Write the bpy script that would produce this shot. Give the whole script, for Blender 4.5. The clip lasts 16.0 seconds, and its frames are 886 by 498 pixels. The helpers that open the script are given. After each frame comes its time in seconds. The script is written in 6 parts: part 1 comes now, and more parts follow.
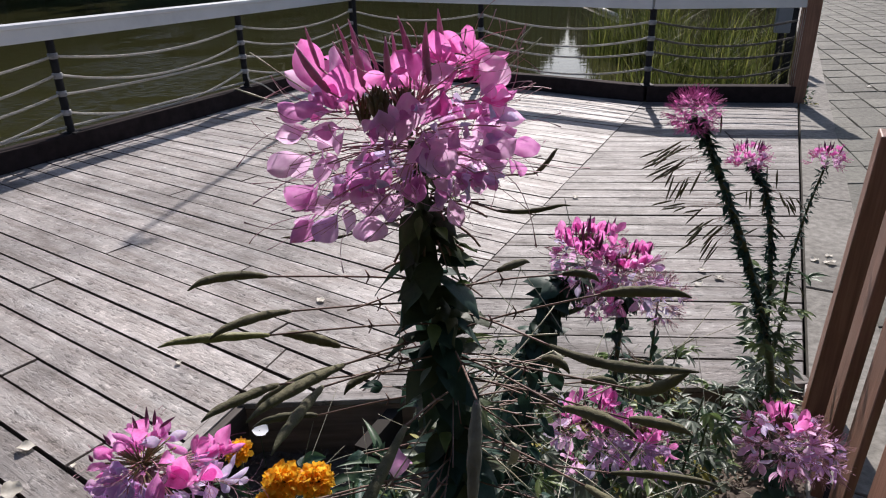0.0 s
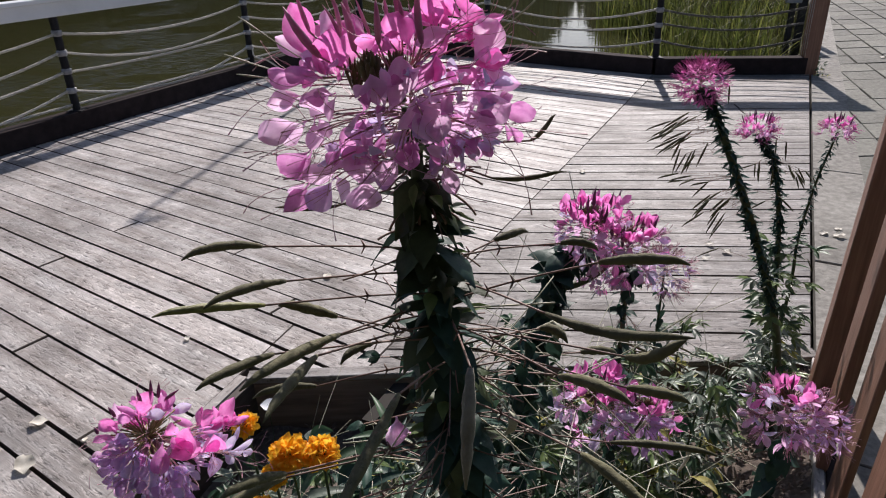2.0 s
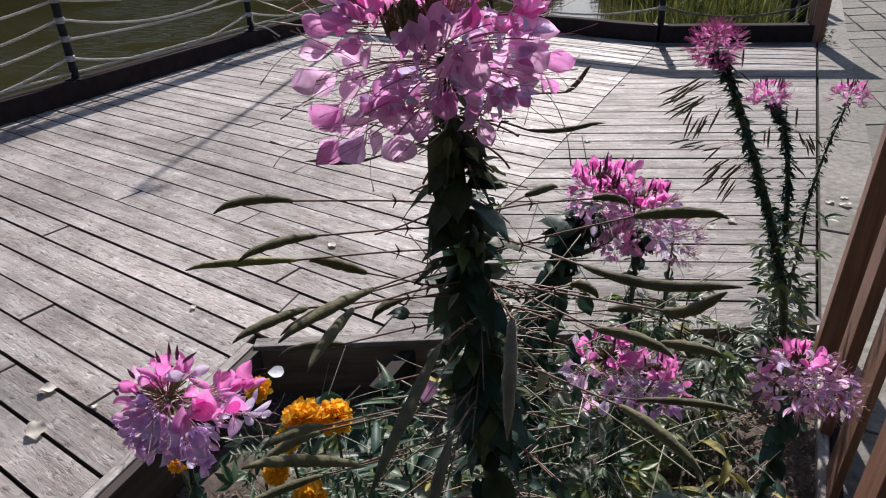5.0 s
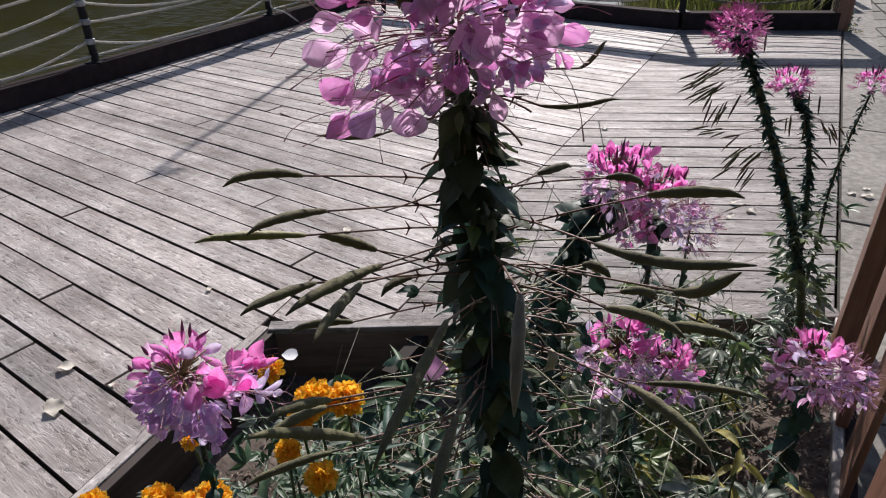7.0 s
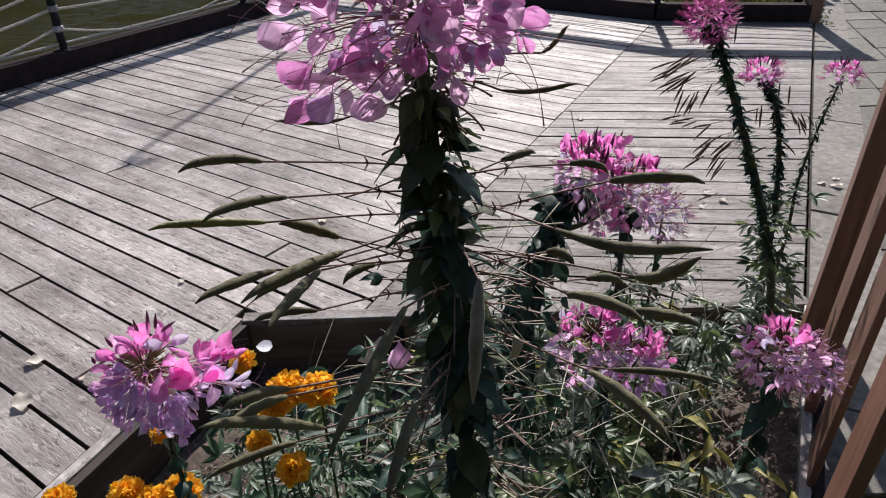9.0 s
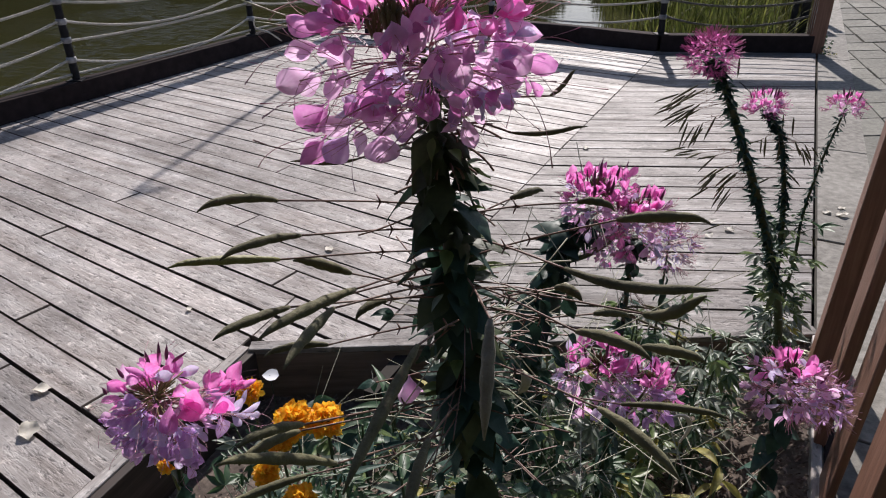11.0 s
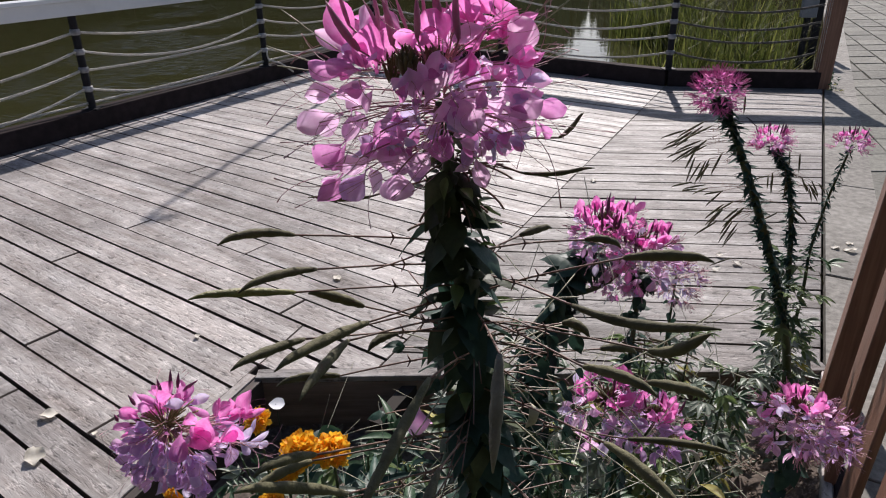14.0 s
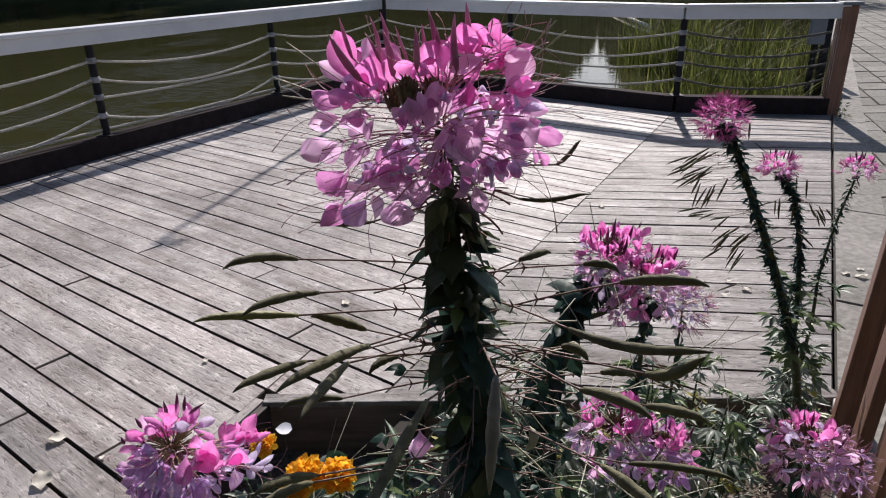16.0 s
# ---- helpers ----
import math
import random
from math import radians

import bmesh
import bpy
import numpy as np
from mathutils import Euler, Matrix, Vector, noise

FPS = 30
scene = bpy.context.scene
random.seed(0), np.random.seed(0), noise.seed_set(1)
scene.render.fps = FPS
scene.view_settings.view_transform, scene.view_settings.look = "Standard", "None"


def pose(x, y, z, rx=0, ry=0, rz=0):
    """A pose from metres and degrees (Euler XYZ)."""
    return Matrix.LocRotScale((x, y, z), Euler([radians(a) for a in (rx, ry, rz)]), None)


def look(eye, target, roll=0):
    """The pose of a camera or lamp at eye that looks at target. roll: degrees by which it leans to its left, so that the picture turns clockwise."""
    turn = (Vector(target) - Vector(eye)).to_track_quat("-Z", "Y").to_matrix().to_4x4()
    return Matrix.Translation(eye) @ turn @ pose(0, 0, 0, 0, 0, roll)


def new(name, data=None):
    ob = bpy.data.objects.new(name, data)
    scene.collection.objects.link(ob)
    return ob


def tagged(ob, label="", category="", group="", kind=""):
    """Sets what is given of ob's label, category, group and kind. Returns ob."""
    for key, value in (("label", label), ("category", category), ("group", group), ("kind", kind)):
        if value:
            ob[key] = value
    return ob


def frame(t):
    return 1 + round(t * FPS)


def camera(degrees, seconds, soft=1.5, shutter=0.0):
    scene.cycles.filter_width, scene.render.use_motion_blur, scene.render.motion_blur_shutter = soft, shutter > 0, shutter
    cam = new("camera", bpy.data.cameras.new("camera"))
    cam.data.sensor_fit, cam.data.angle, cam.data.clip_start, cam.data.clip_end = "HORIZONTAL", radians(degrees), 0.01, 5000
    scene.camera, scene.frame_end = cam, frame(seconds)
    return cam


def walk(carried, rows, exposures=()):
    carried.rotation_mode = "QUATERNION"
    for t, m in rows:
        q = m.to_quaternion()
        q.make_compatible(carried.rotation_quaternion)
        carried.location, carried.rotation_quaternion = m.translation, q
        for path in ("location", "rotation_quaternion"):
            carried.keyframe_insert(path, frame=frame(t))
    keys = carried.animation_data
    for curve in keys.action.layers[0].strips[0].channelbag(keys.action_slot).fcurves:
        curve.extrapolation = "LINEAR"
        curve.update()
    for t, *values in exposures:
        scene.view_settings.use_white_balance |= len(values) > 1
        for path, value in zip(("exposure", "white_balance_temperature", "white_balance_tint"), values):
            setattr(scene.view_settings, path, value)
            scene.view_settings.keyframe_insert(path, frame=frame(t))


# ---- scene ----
cam = camera(66.0, 16.0, soft=1.1)
# seconds, eye, yaw, pitch, roll
PATH = [
    (0.0, 0.0018, 0.0004, 1.4016, -1.25, -23.70, -1.35),
    (0.5, 0.0110, 0.0015, 1.3994, -0.78, -24.30, -1.83),
    (1.0, 0.0066, 0.0028, 1.3962, -0.77, -24.93, -1.81),
    (1.5, 0.0106, 0.0021, 1.3964, -0.50, -25.07, -2.11),
    (2.0, 0.0096, 0.0023, 1.3948, -0.45, -25.64, -2.01),
    (2.5, 0.0059, 0.0010, 1.3949, -0.47, -25.90, -2.03),
    (3.0, 0.0103, 0.0029, 1.3932, -0.58, -26.41, -2.13),
    (3.5, 0.0073, 0.0017, 1.3920, -0.34, -26.69, -2.11),
    (4.0, -0.0029, 0.0039, 1.3887, -0.39, -27.24, -2.10),
    (6.5, -0.0144, -0.0001, 1.3775, 0.11, -28.78, -1.78),
    (7.0, -0.0087, 0.0025, 1.3756, 1.17, -29.03, -2.00),
    (7.5, -0.0060, 0.0013, 1.3760, 1.86, -29.04, -2.40),
    (8.0, -0.0048, 0.0007, 1.3741, 0.82, -29.28, -1.76),
    (8.5, -0.0065, 0.0046, 1.3722, -0.26, -29.75, -1.36),
    (9.0, 0.0015, 0.0048, 1.3709, -0.89, -29.84, -1.22),
    (11.5, -0.0022, -0.0012, 1.3829, -0.10, -26.88, -1.30),
    (12.0, -0.0025, -0.0001, 1.3832, 0.23, -26.45, -1.18),
    (12.5, -0.0086, -0.0046, 1.3847, -0.11, -26.25, -0.85),
    (13.0, -0.0047, -0.0046, 1.3854, 0.16, -26.03, -1.10),
    (13.5, -0.0058, -0.0086, 1.3896, 0.12, -25.47, -1.00),
    (14.0, -0.0044, -0.0108, 1.3907, 0.19, -25.05, -0.90),
    (14.5, 0.0002, -0.0115, 1.3924, 0.34, -24.84, -1.06),
    (15.0, -0.0001, -0.0131, 1.3928, 0.46, -24.36, -1.11),
    (15.5, 0.0001, -0.0139, 1.3928, 0.42, -23.85, -0.93),
    (16.0, 0.0021, -0.0195, 1.3940, 1.03, -22.93, -1.14),
]
walk(cam, [(t, pose(x, y, z, 0, 0, yaw) @ pose(0, 0, 0, 90 + pitch, 0, 0) @ pose(0, 0, 0, 0, 0, roll)) for t, x, y, z, yaw, pitch, roll in PATH],
     exposures=[(0.0, 0.12, 6380, 17), (16.0, 0.12, 6380, 17)])

# ---- light ----
SUN_AZIMUTH, SUN_HEIGHT = 11.0, 36.5  # degrees to the right of +y, degrees up
world = bpy.data.worlds.new("sky")
scene.world = world
world.use_nodes = True
wn = world.node_tree.nodes
sky = wn.new("ShaderNodeTexSky")
sky.sky_type, sky.sun_disc = "NISHITA", False
sky.sun_elevation, sky.sun_rotation = radians(SUN_HEIGHT), radians(SUN_AZIMUTH)
wn["Background"].inputs["Strength"].default_value = 0.09
world.node_tree.links.new(sky.outputs["Color"], wn["Background"].inputs["Color"])
sun_data = bpy.data.lights.new("sun", "SUN")
sun_data.energy, sun_data.angle, sun_data.color = 5.0, radians(0.8), (1.0, 0.95, 0.87)
sun = new("sun", sun_data)
SUN_WAY = Vector((math.sin(radians(SUN_AZIMUTH)) * math.cos(radians(SUN_HEIGHT)), math.cos(radians(SUN_AZIMUTH)) * math.cos(radians(SUN_HEIGHT)), math.sin(radians(SUN_HEIGHT))))
sun.matrix_basis = look(SUN_WAY * 40, (0, 0, 0))


# ---- materials ----
def material(name, stops, rough=0.6, grain=(8, 8, 8), patch=2.0, bump=0.2, metal=0.0, glow=0.0, vary=0.12, specular=0.5, down=0.0, island=False):
    """Colours mixed by grain and patches, in object space, with a shift for each object. glow: share of light let through."""
    m = bpy.data.materials.new(name)
    m.use_nodes = True
    nodes, links = m.node_tree.nodes, m.node_tree.links
    out, bsdf = nodes["Material Output"], nodes["Principled BSDF"]
    place, info = nodes.new("ShaderNodeTexCoord"), nodes.new("ShaderNodeObjectInfo")
    shift = nodes.new("ShaderNodeVectorMath")
    shift.operation = "MULTIPLY_ADD"
    chance = nodes.new("ShaderNodeNewGeometry").outputs["Random Per Island"] if island else info.outputs["Random"]
    links.new(chance, shift.inputs[0])
    shift.inputs[1].default_value = (7.3, 5.1, 3.7)
    links.new(place.outputs["Object"], shift.inputs[2])
    stretch = nodes.new("ShaderNodeVectorMath")
    stretch.operation = "MULTIPLY"
    links.new(shift.outputs[0], stretch.inputs[0])
    stretch.inputs[1].default_value = grain
    small, large = nodes.new("ShaderNodeTexNoise"), nodes.new("ShaderNodeTexNoise")
    small.inputs["Scale"].default_value, small.inputs["Detail"].default_value, small.inputs["Roughness"].default_value = 1.0, 6.0, 0.65
    links.new(stretch.outputs[0], small.inputs["Vector"])
    large.inputs["Scale"].default_value, large.inputs["Detail"].default_value = patch, 4.0
    links.new(shift.outputs[0], large.inputs["Vector"])
    blend = nodes.new("ShaderNodeMath")
    blend.operation = "MULTIPLY_ADD"
    links.new(small.outputs["Fac"], blend.inputs[0])
    blend.inputs[1].default_value = 0.65
    half = nodes.new("ShaderNodeMath")
    half.operation = "MULTIPLY"
    half.inputs[1].default_value = 0.35
    links.new(large.outputs["Fac"], half.inputs[0])
    links.new(half.outputs[0], blend.inputs[2])
    ramp = nodes.new("ShaderNodeValToRGB")
    ramp.color_ramp.elements[0].position, ramp.color_ramp.elements[0].color = 0.32, (*stops[0], 1)
    ramp.color_ramp.elements[1].position, ramp.color_ramp.elements[1].color = 0.68, (*stops[-1], 1)
    for k, c in enumerate(stops[1:-1]):
        e = ramp.color_ramp.elements.new(0.32 + 0.36 * (k + 1) / (len(stops) - 1))
        e.color = (*c, 1)
    links.new(blend.outputs[0], ramp.inputs["Fac"])
    hsv = nodes.new("ShaderNodeHueSaturation")
    links.new(ramp.outputs["Color"], hsv.inputs["Color"])
    value = nodes.new("ShaderNodeMapRange")
    value.inputs["To Min"].default_value, value.inputs["To Max"].default_value = 1 - vary, 1 + vary
    links.new(chance, value.inputs["Value"])
    links.new(value.outputs[0], hsv.inputs["Value"])
    colour = hsv.outputs["Color"]
    links.new(colour, bsdf.inputs["Base Color"])
    bsdf.inputs["Roughness"].default_value, bsdf.inputs["Metallic"].default_value = rough, metal
    bsdf.inputs["Specular IOR Level"].default_value = specular
    bsdf.inputs["Sheen Weight"].default_value, bsdf.inputs["Sheen Roughness"].default_value = down, 0.4
    if bump:
        lump = nodes.new("ShaderNodeBump")
        lump.inputs["Strength"].default_value, lump.inputs["Distance"].default_value = bump, 0.003
        links.new(small.outputs["Fac"], lump.inputs["Height"])
        links.new(lump.outputs["Normal"], bsdf.inputs["Normal"])
    if glow:
        thin, mix = nodes.new("ShaderNodeBsdfTranslucent"), nodes.new("ShaderNodeMixShader")
        links.new(colour, thin.inputs["Color"])
        mix.inputs["Fac"].default_value = glow
        links.new(bsdf.outputs[0], mix.inputs[1])
        links.new(thin.outputs[0], mix.inputs[2])
        links.new(mix.outputs[0], out.inputs["Surface"])
    return m


def deck_wood(name, tone):
    """Silvered boards: long grain, dark flecks and knots, worn pale and stained patches, each board its own."""
    m = bpy.data.materials.new(name)
    m.use_nodes = True
    nodes, links = m.node_tree.nodes, m.node_tree.links
    bsdf = nodes["Principled BSDF"]
    place, info = nodes.new("ShaderNodeTexCoord"), nodes.new("ShaderNodeObjectInfo")
    shift = nodes.new("ShaderNodeVectorMath")
    shift.operation = "MULTIPLY_ADD"
    links.new(info.outputs["Random"], shift.inputs[0])
    shift.inputs[1].default_value = (37.0, 11.0, 5.0)
    links.new(place.outputs["Object"], shift.inputs[2])

    def field(scale, detail, rough):
        stretch, tex = nodes.new("ShaderNodeVectorMath"), nodes.new("ShaderNodeTexNoise")
        stretch.operation = "MULTIPLY"
        stretch.inputs[1].default_value = scale
        links.new(shift.outputs[0], stretch.inputs[0])
        links.new(stretch.outputs[0], tex.inputs["Vector"])
        tex.inputs["Scale"].default_value, tex.inputs["Detail"].default_value, tex.inputs["Roughness"].default_value = 1.0, detail, rough
        return tex.outputs["Fac"]

    def band(value, low, high, to_low, to_high):
        r = nodes.new("ShaderNodeMapRange")
        r.inputs["From Min"].default_value, r.inputs["From Max"].default_value = low, high
        r.inputs["To Min"].default_value, r.inputs["To Max"].default_value = to_low, to_high
        links.new(value, r.inputs["Value"])
        return r.outputs[0]

    def times(a, b):
        n = nodes.new("ShaderNodeMath")
        n.operation = "MULTIPLY"
        links.new(a, n.inputs[0])
        links.new(b, n.inputs[1])
        return n.outputs[0]

    grain = field((2.5, 90, 90), 5.0, 0.7)
    fleck = field((20, 60, 60), 4.0, 0.6)
    stain = field((2.2, 13, 13), 6.0, 0.7)
    scuff = field((20, 62, 62), 4.0, 0.65)
    broad = field((0.9, 3.0, 3.0), 3.0, 0.5)
    ground = nodes.new("ShaderNodeNewGeometry")

    def over(scale, detail, rough):
        tex = nodes.new("ShaderNodeTexNoise")
        links.new(ground.outputs["Position"], tex.inputs["Vector"])
        tex.inputs["Scale"].default_value, tex.inputs["Detail"].default_value, tex.inputs["Roughness"].default_value = scale, detail, rough
        return tex.outputs["Fac"]

    dirt = times(times(band(over(1.3, 6.0, 0.65), 0.40, 0.58, 0.72, 1.12), band(over(5.0, 5.0, 0.7), 0.36, 0.50, 0.82, 1.03)), times(band(over(34.0, 4.0, 0.6), 0.62, 0.66, 1.0, 0.62), band(over(20.0, 5.0, 0.65), 0.57, 0.63, 1.0, 1.28)))
    ramp = nodes.new("ShaderNodeValToRGB")
    for e, (at, c) in zip([ramp.color_ramp.elements[0], ramp.color_ramp.elements[1], ramp.color_ramp.elements.new(0.5), ramp.color_ramp.elements.new(0.62)],
                          ((0.30, (0.25, 0.215, 0.19)), (0.76, (0.58, 0.55, 0.525)), (0.46, (0.39, 0.355, 0.33)), (0.60, (0.48, 0.45, 0.425)))):
        e.position, e.color = at, (*c, 1)
    links.new(stain, ramp.inputs["Fac"])
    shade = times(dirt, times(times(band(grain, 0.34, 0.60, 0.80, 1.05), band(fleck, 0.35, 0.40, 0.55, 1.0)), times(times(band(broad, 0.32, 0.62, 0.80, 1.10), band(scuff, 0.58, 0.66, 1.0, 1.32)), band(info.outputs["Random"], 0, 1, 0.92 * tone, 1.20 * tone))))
    mix = nodes.new("ShaderNodeVectorMath")
    mix.operation = "SCALE"
    links.new(ramp.outputs["Color"], mix.inputs[0])
    links.new(shade, mix.inputs["Scale"])
    links.new(mix.outputs[0], bsdf.inputs["Base Color"])
    links.new(band(stain, 0.3, 0.7, 0.72, 0.51), bsdf.inputs["Roughness"])
    bsdf.inputs["Specular IOR Level"].default_value = 0.32
    lump, sum_ = nodes.new("ShaderNodeBump"), nodes.new("ShaderNodeMath")
    links.new(grain, sum_.inputs[0])
    links.new(band(fleck, 0.3, 0.5, 0.0, 1.2), sum_.inputs[1])
    lump.inputs["Strength"].default_value, lump.inputs["Distance"].default_value = 0.55, 0.003
    links.new(sum_.outputs[0], lump.inputs["Height"])
    links.new(lump.outputs["Normal"], bsdf.inputs["Normal"])
    return m


WOOD = deck_wood("weathered_deck_wood", 0.94)
# same boards at a lower tone, for the right part and the cap plank
WOOD_DARK = deck_wood("darker_deck_wood", 0.545)
WOOD_EDGE = material("dark_edge_wood", [(0.022, 0.015, 0.011), (0.05, 0.036, 0.028), (0.09, 0.068, 0.055)], 0.65, (3.0, 40, 40), 3.0, 0.4)
BED_BOARD = material("brown_bed_board", [(0.09, 0.066, 0.052), (0.18, 0.135, 0.11), (0.27, 0.215, 0.18)], 0.7, (3.0, 40, 40), 3.0, 0.4)
# dark colour of plank sides, painted so the gaps read as shaded
GAP_SHADE = material("shaded_board_edge", [(0.035, 0.028, 0.022), (0.075, 0.06, 0.05), (0.13, 0.105, 0.09)], 0.9, (6, 40, 40), 4.0, 0.3)
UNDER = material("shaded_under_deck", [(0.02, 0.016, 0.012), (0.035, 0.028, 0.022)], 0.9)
BROWN = material("brown_painted_wood", [(0.13, 0.062, 0.040), (0.22, 0.11, 0.074), (0.33, 0.175, 0.122)], 0.5, (60, 60, 2.5), 4.0, 0.45)
KERB = material("dark_brown_beam", [(0.022, 0.016, 0.016), (0.034, 0.025, 0.025), (0.048, 0.036, 0.036)], 0.9, (12, 12, 12), 3.0, 0.3, specular=0.12)
WHITE = material("white_rail_paint", [(0.62, 0.64, 0.67), (0.75, 0.77, 0.79), (0.82, 0.83, 0.85)], 0.5, (3, 3, 3), 2.0, 0.1)
BLACK = material("black_post_paint", [(0.010, 0.010, 0.012), (0.024, 0.024, 0.028)], 0.7, (20, 20, 20), 5.0, 0.1, specular=0.2)
COLLAR = material("grey_rope_collar", [(0.12, 0.12, 0.13), (0.30, 0.30, 0.31), (0.5, 0.5, 0.5)], 0.5, (30, 30, 30), 5.0, 0.2)
ROPE = material("pale_twisted_rope", [(0.32, 0.30, 0.26), (0.56, 0.53, 0.48), (0.74, 0.72, 0.67)], 0.85, (60, 60, 60), 6.0, 0.5)
# dark copy of the rope colour, with the backlit side's shade in it
ROPE_BACKLIT = material("backlit_rope", [(0.05, 0.046, 0.04), (0.12, 0.11, 0.10), (0.24, 0.225, 0.20)], 0.85, (60, 60, 60), 6.0, 0.5)
SHADE_WALL = material("unseen_dark_screen", [(0.018, 0.014, 0.011), (0.035, 0.027, 0.021)], 0.8, (30, 30, 2), 2.0, 0.4)
SOIL = material("dry_dark_soil", [(0.055, 0.042, 0.033), (0.135, 0.105, 0.086), (0.24, 0.195, 0.16)], 0.95, (45, 45, 45), 5.0, 1.0)
MULCH = material("bark_mulch", [(0.07, 0.05, 0.039), (0.17, 0.125, 0.098), (0.3, 0.23, 0.185)], 0.9, (40, 40, 40), 8.0, 0.5, vary=0.5, island=True)
CONCRETE = material("weathered_concrete", [(0.085, 0.078, 0.064), (0.195, 0.184, 0.160), (0.32, 0.305, 0.27)], 0.8, (26, 26, 26), 1.8, 0.9)
PAVER = material("grey_paving_block", [(0.062, 0.060, 0.045), (0.138, 0.136, 0.111), (0.22, 0.216, 0.18)], 0.8, (30, 30, 30), 2.2, 0.9, vary=0.22)
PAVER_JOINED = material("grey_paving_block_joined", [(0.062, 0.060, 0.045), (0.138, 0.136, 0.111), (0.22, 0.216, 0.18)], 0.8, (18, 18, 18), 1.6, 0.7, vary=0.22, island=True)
JOINT = material("sandy_joint", [(0.03, 0.028, 0.022), (0.07, 0.064, 0.052)], 0.95, (30, 30, 30), 3.0, 0.3)
GRASS_GROUND = material("bank_earth", [(0.03, 0.04, 0.015), (0.06, 0.075, 0.025), (0.10, 0.09, 0.05)], 0.95, (5, 5, 5), 0.6, 0.6)
STEM = material("green_stem", [(0.03, 0.045, 0.02), (0.055, 0.085, 0.035), (0.09, 0.11, 0.05)], 0.55, (60, 60, 12), 20.0, 0.2)
STALK = material("brown_stalk", [(0.11, 0.06, 0.05), (0.2, 0.115, 0.09), (0.27, 0.18, 0.13)], 0.6, (80, 80, 80), 20.0, 0.1)
STALK_DRY = material("pale_dry_stalk", [(0.26, 0.26, 0.17), (0.42, 0.41, 0.29), (0.54, 0.51, 0.40)], 0.6, (80, 80, 80), 20.0, 0.1)
POD = material("green_brown_pod", [(0.068, 0.064, 0.030), (0.108, 0.102, 0.048), (0.16, 0.148, 0.075)], 0.8, (90, 90, 90), 25.0, 0.8, vary=0.25, down=0.07)
# paler pod colour that stands for side light on the front pod
POD_LIT = material("side_lit_pod", [(0.17, 0.155, 0.11), (0.24, 0.22, 0.165), (0.31, 0.29, 0.225)], 0.8, (90, 90, 90), 25.0, 0.8, down=0.07)
POD_PALE = material("yellow_green_pod", [(0.13, 0.13, 0.03), (0.21, 0.21, 0.06), (0.27, 0.26, 0.10)], 0.5, (90, 90, 90), 25.0, 0.8, down=0.07)
LEAF = material("dark_green_leaf", [(0.034, 0.078, 0.038), (0.058, 0.118, 0.056), (0.092, 0.16, 0.078)], 0.44, (50, 50, 50), 14.0, 0.3, glow=0.34, vary=0.25, specular=0.5)
LEAF_STEM = material("blue_green_stem_leaf", [(0.018, 0.045, 0.033), (0.03, 0.072, 0.052), (0.05, 0.105, 0.075)], 0.5, (50, 50, 50), 14.0, 0.4, glow=0.2, vary=0.35, specular=0.35)
LEAF_OLIVE = material("olive_brown_stem_leaf", [(0.036, 0.046, 0.02), (0.068, 0.094, 0.042), (0.11, 0.14, 0.065)], 0.5, (50, 50, 50), 14.0, 0.4, glow=0.3, vary=0.4, specular=0.35)
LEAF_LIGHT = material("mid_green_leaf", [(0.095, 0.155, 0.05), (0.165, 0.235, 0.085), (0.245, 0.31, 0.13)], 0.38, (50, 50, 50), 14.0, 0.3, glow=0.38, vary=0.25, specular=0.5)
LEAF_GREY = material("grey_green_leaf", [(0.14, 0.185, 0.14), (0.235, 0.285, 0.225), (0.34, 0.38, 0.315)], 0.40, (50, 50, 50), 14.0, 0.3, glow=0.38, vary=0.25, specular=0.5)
LEAF_DRY = material("withered_leaf", [(0.22, 0.20, 0.04), (0.38, 0.35, 0.08), (0.48, 0.43, 0.14)], 0.6, (50, 50, 50), 14.0, 0.3, glow=0.35, vary=0.25)
PINK = material("magenta_petal", [(0.76, 0.16, 0.50), (0.86, 0.27, 0.64), (0.92, 0.42, 0.75)], 0.5, (120, 120, 120), 30.0, 0.12, glow=0.70, vary=0.10, specular=0.3)
LILAC = material("lilac_pink_petal", [(0.78, 0.44, 0.74), (0.87, 0.58, 0.83), (0.94, 0.73, 0.90)], 0.5, (120, 120, 120), 30.0, 0.12, glow=0.68, vary=0.10, specular=0.3)
PALE = material("pale_lilac_petal", [(0.56, 0.47, 0.74), (0.71, 0.63, 0.86), (0.83, 0.77, 0.92)], 0.5, (120, 120, 120), 30.0, 0.12, glow=0.55, vary=0.12, specular=0.3)
VIOLET = material("violet_pink_petal", [(0.57, 0.33, 0.69), (0.70, 0.46, 0.79), (0.83, 0.63, 0.87)], 0.5, (120, 120, 120), 30.0, 0.12, glow=0.56, vary=0.12, specular=0.3)
ROSE = material("rose_violet_petal", [(0.58, 0.19, 0.48), (0.69, 0.28, 0.59), (0.80, 0.43, 0.71)], 0.5, (120, 120, 120), 30.0, 0.12, glow=0.6, vary=0.14, specular=0.3)
PEDICEL = material("reddish_flower_stalk", [(0.30, 0.12, 0.15), (0.44, 0.21, 0.24), (0.56, 0.33, 0.33)], 0.55, (90, 90, 90), 20.0, 0.0)
BUD = material("maroon_bud", [(0.40, 0.15, 0.27), (0.55, 0.26, 0.40), (0.68, 0.40, 0.52)], 0.5, (90, 90, 90), 20.0, 0.2, glow=0.45)
